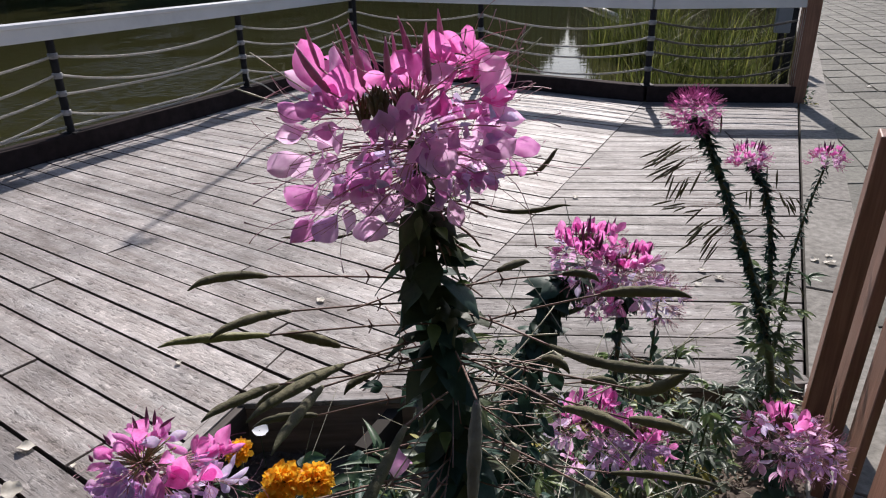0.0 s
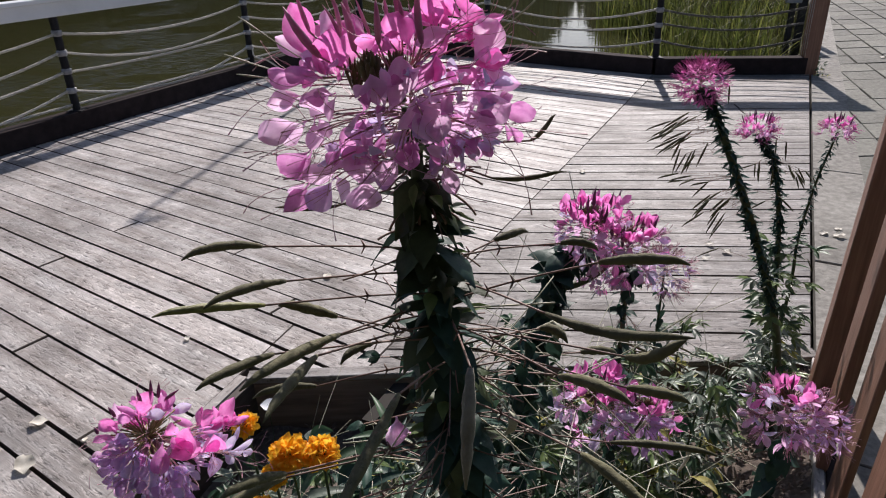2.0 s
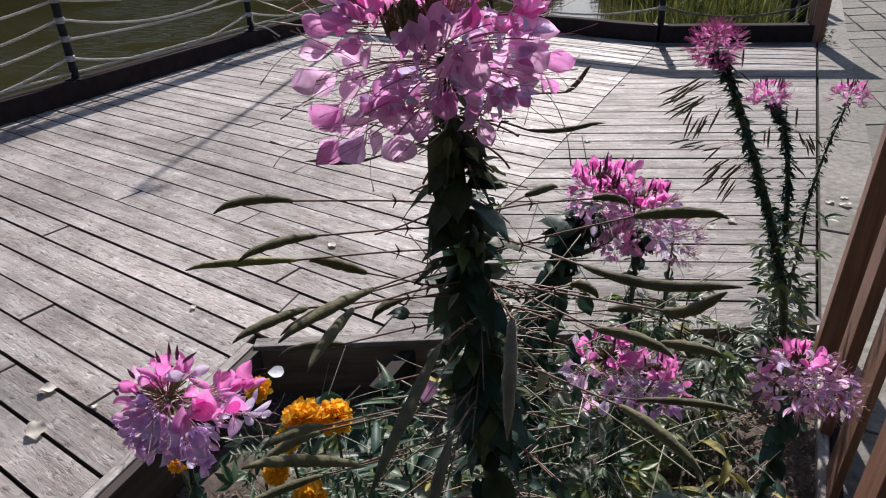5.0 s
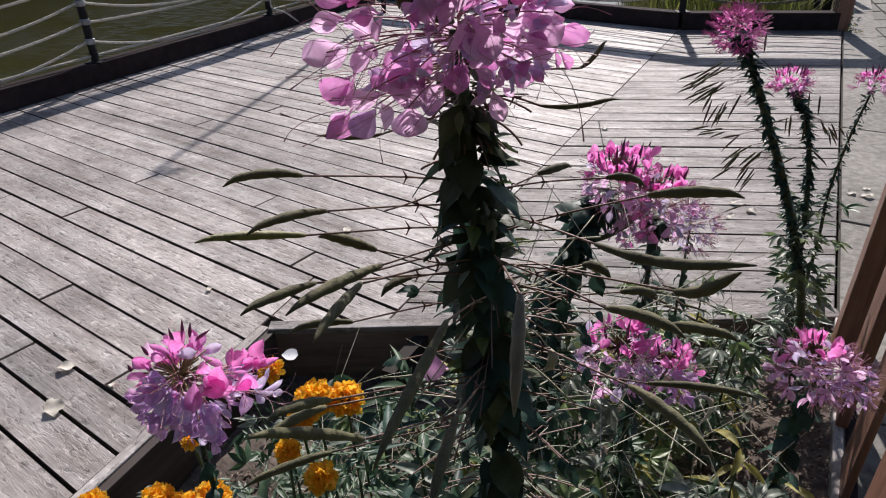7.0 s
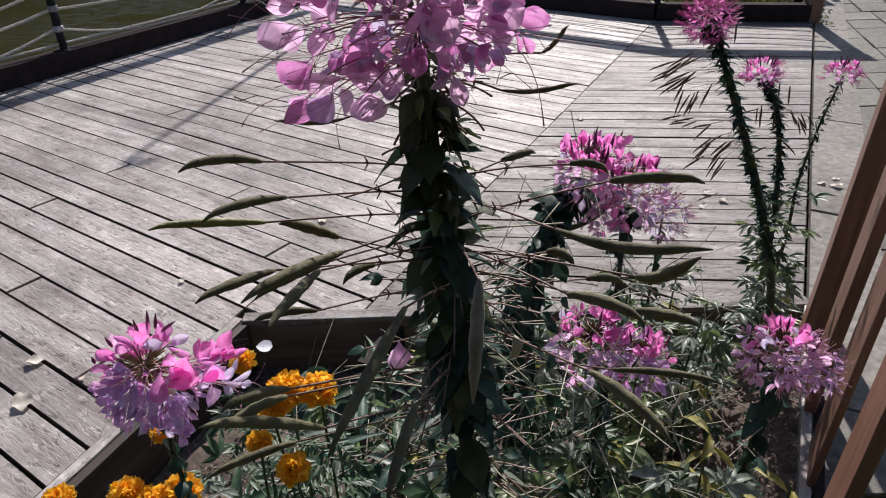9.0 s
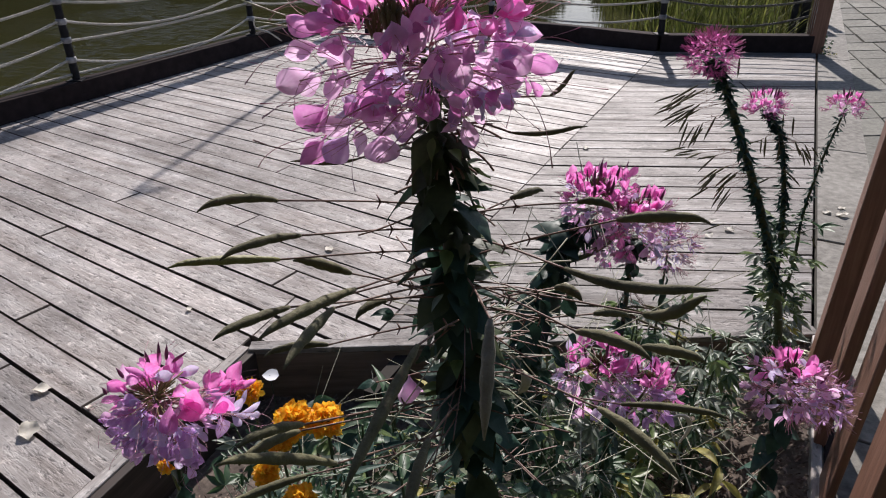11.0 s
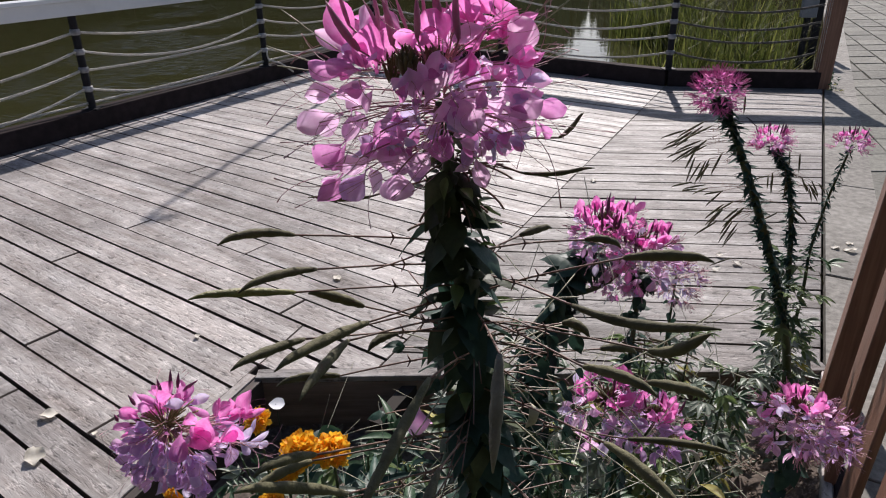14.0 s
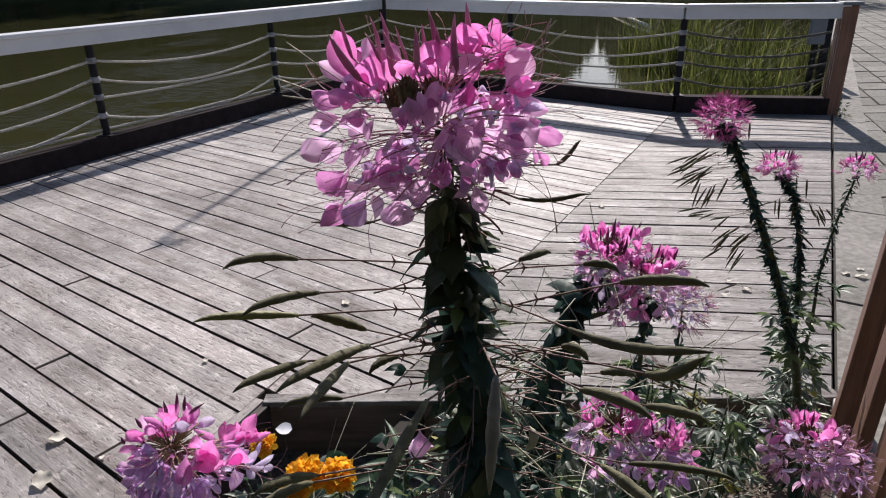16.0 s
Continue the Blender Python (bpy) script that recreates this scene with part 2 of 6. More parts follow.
CROWN = material("olive_crown_bud", [(0.07, 0.05, 0.02), (0.13, 0.10, 0.04), (0.20, 0.15, 0.07)], 0.55, (90, 90, 90), 20.0, 0.2)
DARK_BUD = material("dark_magenta_bud", [(0.13, 0.035, 0.085), (0.24, 0.075, 0.16), (0.36, 0.15, 0.25)], 0.5, (90, 90, 90), 20.0, 0.2, glow=0.2)
OLIVE = material("olive_floret_stalk", [(0.16, 0.13, 0.04), (0.27, 0.22, 0.08), (0.38, 0.31, 0.15)], 0.55, (90, 90, 90), 20.0, 0.1)
THREAD = material("purple_stamen", [(0.34, 0.15, 0.19), (0.5, 0.27, 0.31), (0.62, 0.38, 0.42)], 0.55, (90, 90, 90), 20.0, 0.0)
THREAD_PINK = material("magenta_stamen", [(0.55, 0.10, 0.34), (0.72, 0.20, 0.50), (0.82, 0.38, 0.64)], 0.55, (90, 90, 90), 20.0, 0.0, glow=0.3)
ORANGE = material("orange_marigold", [(0.95, 0.46, 0.02), (0.98, 0.60, 0.045), (0.99, 0.72, 0.1)], 0.55, (90, 90, 90), 20.0, 0.15, glow=0.55, vary=0.12)
REED = material("green_reed", [(0.018, 0.027, 0.007), (0.075, 0.095, 0.022), (0.23, 0.22, 0.065)], 0.6, (3, 3, 3), 2.0, 0.1, glow=0.45, vary=0.8, specular=0.2, island=True)
CANOPY = material("far_canopy", [(0.018, 0.03, 0.010), (0.035, 0.055, 0.018), (0.055, 0.08, 0.028)], 0.6, (2, 2, 2), 0.6, 0.0, glow=0.1, vary=0.4, island=True)
BARK = material("bark", [(0.04, 0.03, 0.022), (0.09, 0.07, 0.055)], 0.9, (8, 8, 2), 2.0, 0.6)
FALLEN = material("dry_fallen_leaf", [(0.55, 0.5, 0.4), (0.68, 0.64, 0.54), (0.76, 0.73, 0.65)], 0.6, (60, 60, 60), 20.0, 0.3, glow=0.2)
METAL = material("grey_painted_metal", [(0.16, 0.17, 0.19), (0.24, 0.26, 0.29)], 0.45, (5, 5, 5), 2.0, 0.1)


def water_material():
    m = bpy.data.materials.new("pond_water")
    m.use_nodes = True
    nodes, links = m.node_tree.nodes, m.node_tree.links
    bsdf = nodes["Principled BSDF"]
    bsdf.inputs["Base Color"].default_value = (0.044, 0.043, 0.017, 1)
    bsdf.inputs["Roughness"].default_value, bsdf.inputs["IOR"].default_value = 0.015, 1.42
    place = nodes.new("ShaderNodeTexCoord")
    stretch = nodes.new("ShaderNodeVectorMath")
    stretch.operation = "MULTIPLY"
    stretch.inputs[1].default_value = (1.2, 3.2, 1)
    links.new(place.outputs["Object"], stretch.inputs[0])
    a, b = nodes.new("ShaderNodeTexNoise"), nodes.new("ShaderNodeTexNoise")
    a.inputs["Scale"].default_value, a.inputs["Detail"].default_value = 1.6, 3.0
    b.inputs["Scale"].default_value, b.inputs["Detail"].default_value = 7.0, 3.0
    links.new(stretch.outputs[0], a.inputs["Vector"])
    links.new(stretch.outputs[0], b.inputs["Vector"])
    total = nodes.new("ShaderNodeMath")
    total.operation = "MULTIPLY_ADD"
    links.new(b.outputs["Fac"], total.inputs[0])
    total.inputs[1].default_value = 0.14
    links.new(a.outputs["Fac"], total.inputs[2])
    # short wind ripples in patches
    turned, c, gust = nodes.new("ShaderNodeMapping"), nodes.new("ShaderNodeTexNoise"), nodes.new("ShaderNodeTexNoise")
    turned.inputs["Rotation"].default_value, turned.inputs["Scale"].default_value = (0, 0, radians(-28)), (4.2, 21, 1)
    links.new(place.outputs["Object"], turned.inputs["Vector"])
    links.new(turned.outputs[0], c.inputs["Vector"])
    c.inputs["Scale"].default_value, c.inputs["Detail"].default_value = 1.0, 2.0
    links.new(place.outputs["Object"], gust.inputs["Vector"])
    gust.inputs["Scale"].default_value, gust.inputs["Detail"].default_value = 0.55, 2.0
    patch, ripple, height = nodes.new("ShaderNodeMapRange"), nodes.new("ShaderNodeMath"), nodes.new("ShaderNodeMath")
    patch.inputs["From Min"].default_value, patch.inputs["From Max"].default_value = 0.42, 0.62
    patch.inputs["To Max"].default_value = 7.0
    links.new(gust.outputs["Fac"], patch.inputs["Value"])
    ripple.operation = "MULTIPLY"
    crest = nodes.new("ShaderNodeMapRange")
    crest.inputs["From Min"].default_value, crest.inputs["From Max"].default_value = 0.52, 0.74
    links.new(c.outputs["Fac"], crest.inputs["Value"])
    links.new(crest.outputs[0], ripple.inputs[0])
    # the wind reaches the open water on the left, the bay by the reeds lies calm
    parts_, open_, both = nodes.new("ShaderNodeSeparateXYZ"), nodes.new("ShaderNodeMapRange"), nodes.new("ShaderNodeMath")
    links.new(place.outputs["Object"], parts_.inputs[0])
    links.new(parts_.outputs["X"], open_.inputs["Value"])
    open_.inputs["From Min"].default_value, open_.inputs["From Max"].default_value = 0.0, -2.5
    both.operation = "MULTIPLY"
    links.new(patch.outputs[0], both.inputs[0])
    links.new(open_.outputs[0], both.inputs[1])
    links.new(both.outputs[0], ripple.inputs[1])
    still, swell = nodes.new("ShaderNodeMapRange"), nodes.new("ShaderNodeMath")
    links.new(parts_.outputs["X"], still.inputs["Value"])
    still.inputs["From Min"].default_value, still.inputs["From Max"].default_value = -1.5, 1.5
    still.inputs["To Min"].default_value, still.inputs["To Max"].default_value = 1.0, 0.27
    swell.operation = "MULTIPLY"
    links.new(total.outputs[0], swell.inputs[0])
    links.new(still.outputs[0], swell.inputs[1])
    links.new(swell.outputs[0], height.inputs[0])
    links.new(ripple.outputs[0], height.inputs[1])
    lump = nodes.new("ShaderNodeBump")
    lump.inputs["Strength"].default_value, lump.inputs["Distance"].default_value = 0.16, 0.05
    links.new(height.outputs[0], lump.inputs["Height"])
    links.new(lump.outputs["Normal"], bsdf.inputs["Normal"])
    return m


WATER = water_material()

# ---- helpers of this scene ----
WORLD = {}
TAU = 2 * math.pi


def thing(name, m, label, category, group="", kind=""):
    """An empty at the base of a thing, which parents its parts."""
    ob = new(name)
    ob.empty_display_size = 0.05
    ob.matrix_basis = m
    WORLD[ob] = m.copy()
    return tagged(ob, label, category, group, kind)


def mesh_of(name, bm, mat, smooth=False):
    me = bpy.data.meshes.new(name)
    bm.to_mesh(me)
    bm.free()
    me.materials.append(mat)
    if smooth:
        me.shade_smooth()
    return me


def hang(name, me, parent, m, label=""):
    """A mesh at the world pose m, under its parent."""
    ob = new(name, me)
    ob.parent = parent
    ob.matrix_basis = WORLD[parent].inverted() @ m
    WORLD[ob] = m.copy()
    return tagged(ob, label)


def part(name, bm, mat, parent, label="", smooth=False, m=None):
    """A bmesh in world places (or in places of the pose m) as one part."""
    if m is None:
        m = WORLD[parent]
        bm.transform(m.inverted())
    return hang(name, mesh_of(name, bm, mat, smooth), parent, m, label)


def single(name, bm, mat, label, category, group="", kind="", smooth=False, m=None):
    ob = new(name, mesh_of(name, bm, mat, smooth))
    ob.matrix_basis = m or Matrix()
    WORLD[ob] = ob.matrix_basis.copy()
    return tagged(ob, label, category, group, kind)


def prism(bm, outline, low, high, bevel=0.0):
    """A flat polygon with thickness, its top edges eased."""
    rings = [[bm.verts.new((x, y, low)) for x, y in outline]]
    if bevel:
        cx, cy = sum(p[0] for p in outline) / len(outline), sum(p[1] for p in outline) / len(outline)
        inner = []
        for x, y in outline:
            d = math.hypot(x - cx, y - cy) or 1
            k = 1 - min(0.3, bevel / d)
            inner.append((cx + (x - cx) * k, cy + (y - cy) * k))
        rings.append([bm.verts.new((x, y, high - bevel)) for x, y in outline])
        rings.append([bm.verts.new((x, y, high)) for x, y in inner])
    else:
        rings.append([bm.verts.new((x, y, high)) for x, y in outline])
    n = len(outline)
    for a, b in zip(rings, rings[1:]):
        for i in range(n):
            bm.faces.new((a[i], a[(i + 1) % n], b[(i + 1) % n], b[i]))
    bm.faces.new(rings[-1])
    bm.faces.new(rings[0][::-1])
    return bm


def box(bm, sx, sy, sz, m=None, ease=0.0):
    """A box with its base at the pose m, centred in x and y."""
    made = bmesh.ops.create_cube(bm, size=1.0, matrix=(m or Matrix()) @ Matrix.Translation((0, 0, sz / 2)) @ Matrix.Diagonal((sx, sy, sz, 1)))
    if ease:
        edges = list({e for v in made["verts"] for e in v.link_edges})
        bmesh.ops.bevel(bm, geom=edges, offset=ease, segments=2, affect="EDGES", profile=0.5)
    return bm


def tube(bm, pts, radii, seg=6, cap=True):
    """A tube along points, with a radius at each."""
    pts = [Vector(p) for p in pts]
    if not hasattr(radii, "__len__"):
        radii = [radii] * len(pts)
    side, rings = None, []
    for i, p in enumerate(pts):
        way = (pts[min(i + 1, len(pts) - 1)] - pts[max(i - 1, 0)]).normalized()
        if side is None:
            side = way.orthogonal().normalized()
        side = (side - way * side.dot(way)).normalized()
        up = way.cross(side)
        rings.append([bm.verts.new(p + (side * math.cos(TAU * k / seg) + up * math.sin(TAU * k / seg)) * radii[i]) for k in range(seg)])
    for a, b in zip(rings, rings[1:]):
        for k in range(seg):
            bm.faces.new((a[k], a[(k + 1) % seg], b[(k + 1) % seg], b[k]))
    if cap:
        bm.faces.new(rings[0][::-1])
        bm.faces.new(rings[-1])
    return bm


def bezier(a, b, c, n):
    a, b, c = Vector(a), Vector(b), Vector(c)
    return [a * (1 - t) ** 2 + b * 2 * t * (1 - t) + c * t * t for t in (k / n for k in range(n + 1))]


def stem_line(pts, n=16):
    """A smooth line through a few points."""
    pts = [Vector(p) for p in pts]
    out = []
    for i in range(len(pts) - 1):
        p0, p1, p2, p3 = pts[max(i - 1, 0)], pts[i], pts[i + 1], pts[min(i + 2, len(pts) - 1)]
        for k in range(n):
            t = k / n
            out.append(0.5 * ((2 * p1) + (p2 - p0) * t + (2 * p0 - 5 * p1 + 4 * p2 - p3) * t * t + (3 * p1 - p0 - 3 * p2 + p3) * t ** 3))
    return out + [pts[-1]]


def blade(bm, length, width, m=None, cup=0.2, droop=0.2, wide_at=0.5, claw=0.0, rows=5, ripple=0.0, rng=None, point=1.0, columns=4, wedge=1.0):
    """A leaf or petal along +x from its root, with a fold along the middle and a droop; point: 1 a pointed tip, 0 a round one."""
    m = m or Matrix()
    lines = []
    phase, turns = (rng.uniform(0, TAU), rng.uniform(1.0, 1.8)) if rng else (0.0, 1.0)
    skew = rng.uniform(-0.12, 0.12) if rng else 0.0
    for i in range(rows + 1):
        t = i / rows
        if t < claw:
            w = 0.06
        else:
            s = (t - claw) / (1 - claw)
            peak = (wide_at - claw) / (1 - claw)
            w = math.sin(math.pi / 2 * s / peak) ** wedge if s < peak else math.cos(math.pi / 2 * ((s - peak) / (1 - peak)) ** (1.0 + 0.9 * (1 - point))) ** (0.55 + 0.65 * point)
        w = max(w, 0.03) * width / 2
        x, z = length * (t - 0.12 * abs(droop) * t * t), -droop * length * t * t
        row = []
        for c in range(columns + 1):
            k = 2 * c / columns - 1
            wave = ripple * width * k * math.sin(phase + TAU * turns * t + k)
            row.append(bm.verts.new(m @ Vector((x, k * w + skew * x * t, z + cup * w * k * k + wave))))
        lines.append(row)
    for a, b in zip(lines, lines[1:]):
        for k in range(columns):
            bm.faces.new((a[k], a[k + 1], b[k + 1], b[k]))
    return bm


def aim(at, way, roll=0.0, scale=1.0):
    """A pose at a place, with x along the way."""
    q = Vector(way).normalized().to_track_quat("X", "Z").to_matrix().to_4x4()
    return Matrix.Translation(at) @ q @ Matrix.Rotation(roll, 4, "X") @ Matrix.Scale(scale, 4)


def face(at, way, normal, scale=1.0):
    """A pose at a place, with x along the way and z near the normal."""
    x = Vector(way).normalized()
    z = Vector(normal)
    z = (z - x * z.dot(x))
    z = z.normalized() if z.length > 1e-4 else x.orthogonal().normalized()
    y = z.cross(x)
    return Matrix.Translation(at) @ Matrix((x, y, z)).transposed().to_4x4() @ Matrix.Scale(scale, 4)


def ball_way(azimuth, height):
    return Vector((math.cos(azimuth) * math.cos(height), math.sin(azimuth) * math.cos(height), math.sin(height)))


def clipped(poly, a, b):
    """The part of a polygon on the left of the line from a to b."""
    out = []
    def away(p):
        return (b[0] - a[0]) * (p[1] - a[1]) - (b[1] - a[1]) * (p[0] - a[0])
    for p, q in zip(poly, poly[1:] + poly[:1]):
        dp, dq = away(p), away(q)
        if dp >= 0:
            out.append(p)
        if dp * dq < 0:
            k = dp / (dp - dq)
            out.append((p[0] + (q[0] - p[0]) * k, p[1] + (q[1] - p[1]) * k))
    return out


def area(poly):
    return abs(sum(p[0] * q[1] - q[0] * p[1] for p, q in zip(poly, poly[1:] + poly[:1]))) / 2 if len(poly) > 2 else 0.0

# ---- the plan ----
SOIL_Z, WATER_Z, RAIL_TOP = -0.21, -0.45, 0.985
ALONG = Vector((0.4647, 0.8855, 0))            # the way of the deck's long sides
CORNER = Vector((-0.87, 8.97, 0))              # far corner of the fence
BEND = Vector((2.16, 6.64, 0))                 # where the far fence bends
END = Vector((3.50, 6.42, 0))                  # the fence's brown end post
MITRE_A, MITRE_B = (2.14, 6.60), (-0.27, 1.94)
RIGHT_A, RIGHT_B = (3.46, 6.22), (0.30, 0.0)
BED = [(-1.397, 0.12), (0.364, 0.12), (1.282, 1.93), (-0.64, 1.93)]
BIG = [(-9.0, -1.2), (9.0, -1.2), (9.0, 12.0), (-9.0, 12.0)]
FENCE_A = tuple(CORNER.xy)
FENCE_B = tuple((CORNER - ALONG * 14).xy)


def deck_left():
    """The part with slanting boards."""
    poly = clipped(BIG, FENCE_A, FENCE_B)
    poly = clipped(poly, MITRE_B, MITRE_A)
    return clipped(poly, tuple(BEND.xy), FENCE_A)


def deck_right():
    """The part between the mitre and the path."""
    poly = clipped(BIG, MITRE_A, MITRE_B)
    poly = clipped(poly, RIGHT_B, RIGHT_A)
    poly = clipped(poly, tuple(END.xy), tuple(BEND.xy))
    return clipped(poly, BED[3], BED[2])


BED_EDGE = 0.07
left_line = ((BED[0][0] - BED_EDGE, BED[0][1]), (BED[3][0] - BED_EDGE, BED[3][1]))


def ground_sheets():
    # land: beside the path and behind the deck, one sheet with a bank towards the water
    shore = [(3.62, 6.15), (0.34, 0.09), (-1.45, 0.06), (-2.0, -1.25), (-9.5, -1.30), (-60, -12), (-400, -300), (400, -300), (400, 400), (190, 372)]
    bm = bmesh.new()
    prism(bm, shore, -1.4, -0.05)
    single("ground", bm, GRASS_GROUND, "earth and grass ground beside the pond", "ground", kind="structure")
    bm = bmesh.new()
    bmesh.ops.create_grid(bm, x_segments=2, y_segments=2, size=400)
    single("water", bm, WATER, "dark olive green pond water with slight ripples", "water", kind="structure", m=Matrix.Translation((0, 0, WATER_Z)))
    # the far shore, a low rising bank
    bm = bmesh.new()
    outline = []
    rng = random.Random(4)
    for k in range(41):
        a = radians(-18 + 126 * k / 40) + math.pi / 4
        r = 47 + 4 * math.sin(k * 0.7) + rng.uniform(-1, 1)
        outline.append((r * math.cos(a), r * math.sin(a)))
    low, high = [], []
    for x, y in outline:
        low.append(bm.verts.new((x, y, WATER_Z - 0.5)))
        high.append(bm.verts.new((x * 1.05, y * 1.05, WATER_Z + 0.5)))
    far = [bm.verts.new((x * 12, y * 12, 1.5)) for x, y in outline]
    for a, b in ((low, high), (high, far)):
        for k in range(40):
            bm.faces.new((a[k], a[k + 1], b[k + 1], b[k]))
    single("far_bank", bm, GRASS_GROUND, "far grassy bank of the pond", "bank", kind="structure", smooth=True)


ground_sheets()

deck = None


def deck_base():
    """Joists and slabs under the boards, near-black as painted shade, with the bed's hole."""
    global deck
    bm = bmesh.new()
    right_of_bed_left = clipped(deck_left(), left_line[0], left_line[1])
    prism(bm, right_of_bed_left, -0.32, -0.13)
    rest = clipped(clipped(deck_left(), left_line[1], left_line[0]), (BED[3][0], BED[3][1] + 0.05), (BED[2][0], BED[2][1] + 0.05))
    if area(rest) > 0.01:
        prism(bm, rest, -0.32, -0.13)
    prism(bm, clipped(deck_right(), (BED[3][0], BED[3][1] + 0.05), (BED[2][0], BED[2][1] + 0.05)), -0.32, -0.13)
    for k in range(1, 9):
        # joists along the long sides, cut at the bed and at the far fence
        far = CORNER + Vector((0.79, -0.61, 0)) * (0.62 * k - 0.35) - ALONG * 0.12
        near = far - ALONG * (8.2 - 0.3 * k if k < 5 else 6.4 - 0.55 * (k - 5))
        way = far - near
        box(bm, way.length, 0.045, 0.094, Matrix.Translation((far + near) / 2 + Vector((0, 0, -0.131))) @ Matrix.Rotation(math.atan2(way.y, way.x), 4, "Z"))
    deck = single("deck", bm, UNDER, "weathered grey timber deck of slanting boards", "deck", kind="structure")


deck_base()


def bed_frame():
    bm = bmesh.new()
    bmesh.ops.create_grid(bm, x_segments=60, y_segments=60, size=1.0)
    rng = random.Random(2)
    for v in bm.verts:
        u, w = (v.co.x + 1) / 2, (v.co.y + 1) / 2
        a = Vector(BED[0]).lerp(Vector(BED[1]), u)
        b = Vector(BED[3]).lerp(Vector(BED[2]), u)
        p = a.lerp(b, w)
        v.co = Vector((p.x, p.y, SOIL_Z + 0.18 * u ** 3 + 0.025 * noise.noise((p.x * 9, p.y * 9, 0)) + 0.012 * noise.noise((p.x * 40, p.y * 40, 3)) + rng.uniform(-0.004, 0.004)))
    single("soil", bm, SOIL, "dry dark soil of the flower bed, with clods", "soil", kind="structure", smooth=True)
    verts, faces = [], []
    for k in range(11000):
        u, w = rng.random() ** 0.7, rng.random()
        p = Vector(BED[0]).lerp(Vector(BED[1]), u).lerp(Vector(BED[3]).lerp(Vector(BED[2]), u), w)
        c = Vector((p.x, p.y, SOIL_Z + 0.18 * u ** 3 + 0.008))
        a, b = Vector((rng.uniform(-1, 1), rng.uniform(-1, 1), rng.uniform(-0.5, 0.5))).normalized(), Vector((0, 0, 1))
        b = a.cross(b).normalized() * rng.uniform(0.0015, 0.0045)
        a = a * rng.uniform(0.003, 0.012)
        up = Vector((0, 0, rng.uniform(0.001, 0.005)))
        o = len(verts)
        verts += [tuple(c - a - b), tuple(c + a - b), tuple(c + a + b), tuple(c - a + b), tuple(c + up)]
        faces += [(o, o + 1, o + 4), (o + 1, o + 2, o + 4), (o + 2, o + 3, o + 4), (o + 3, o, o + 4)]
    me = bpy.data.meshes.new("mulch")
    me.from_pydata(verts, [], faces)
    me.materials.append(MULCH)
    tagged(new("mulch", me), "dark bark chips and clods strewn over the soil", "mulch", kind="stuff")
    edge = thing("bed_edging", Matrix.Translation((0, 1, SOIL_Z)), "brown weathered plank edging round the flower bed", "edging", kind="structure")
    for k, (a, b, mat, wide, top) in enumerate(((BED[3], BED[2], BED_BOARD, 0.05, -0.018), (BED[0], BED[3], WOOD_EDGE, 0.03, -0.004), (BED[2], BED[1], WOOD, 0.028, 0.004), (BED[1], BED[0], WOOD_EDGE, 0.05, 0.0))):
        a, b = Vector((*a, 0)), Vector((*b, 0))
        way = b - a
        side = Vector((-way.y, way.x, 0)).normalized() * (wide / 2)
        bm = bmesh.new()
        m = Matrix.Translation((a + b) / 2 + side * (1 if k != 3 else -1) + Vector((0, 0, -0.30))) @ Matrix.Rotation(math.atan2(way.y, way.x), 4, "Z")
        box(bm, way.length + (0.06 if k == 0 else 0), wide, 0.30 + top, ease=0.004)
        part("edge_board", bm, mat, edge, m=m)
    # the grey cap plank along the back
    bm = bmesh.new()
    box(bm, BED[2][0] - BED[3][0] + 0.05, 0.052, 0.022, ease=0.003)
    part("cap_plank", bm, WOOD_DARK, edge, m=Matrix.Translation(((BED[2][0] + BED[3][0]) / 2, BED[3][1] + 0.024, -0.0165)))
    # the top border along the left side
    a, b = Vector((*BED[0], 0)), Vector((*BED[3], 0))
    way = b - a
    side = Vector((-way.y, way.x, 0)).normalized() * 0.05
    bm = bmesh.new()
    box(bm, way.length + 0.02, 0.036, 0.03, ease=0.003)
    part("top_border", bm, WOOD, edge, m=Matrix.Translation((a + b) / 2 + side + Vector((0, 0, -0.03))) @ Matrix.Rotation(math.atan2(way.y, way.x), 4, "Z"))


bed_frame()


# ---- fence ----
def fence_post(at, height, group):
    p = thing("fence_post", Matrix.Translation(at), "slim black metal fence post with grey rope collars", "post", group)
    bm = bmesh.new()
    tube(bm, [at + Vector((0, 0, z)) for z in (0.10, 0.11, height - 0.005, height)], [0.026, 0.03, 0.03, 0.028], 12)
    part("shaft", bm, BLACK, p, smooth=False)
    bm = bmesh.new()
    box(bm, 0.12, 0.12, 0.012, Matrix.Translation((at.x, at.y, 0.15)), 0.002)
    part("foot_plate", bm, BLACK, p)
    for z in ROPES:
        bm = bmesh.new()
        tube(bm, [at + Vector((0, 0, z + d)) for d in (-0.022, -0.016, 0.016, 0.022)], [0.031, 0.038, 0.038, 0.031], 12)
        part("rope_collar", bm, COLLAR, p, "grey rope wound round the post", smooth=True)
    return p


ROPES = (0.735, 0.59, 0.455, 0.31)


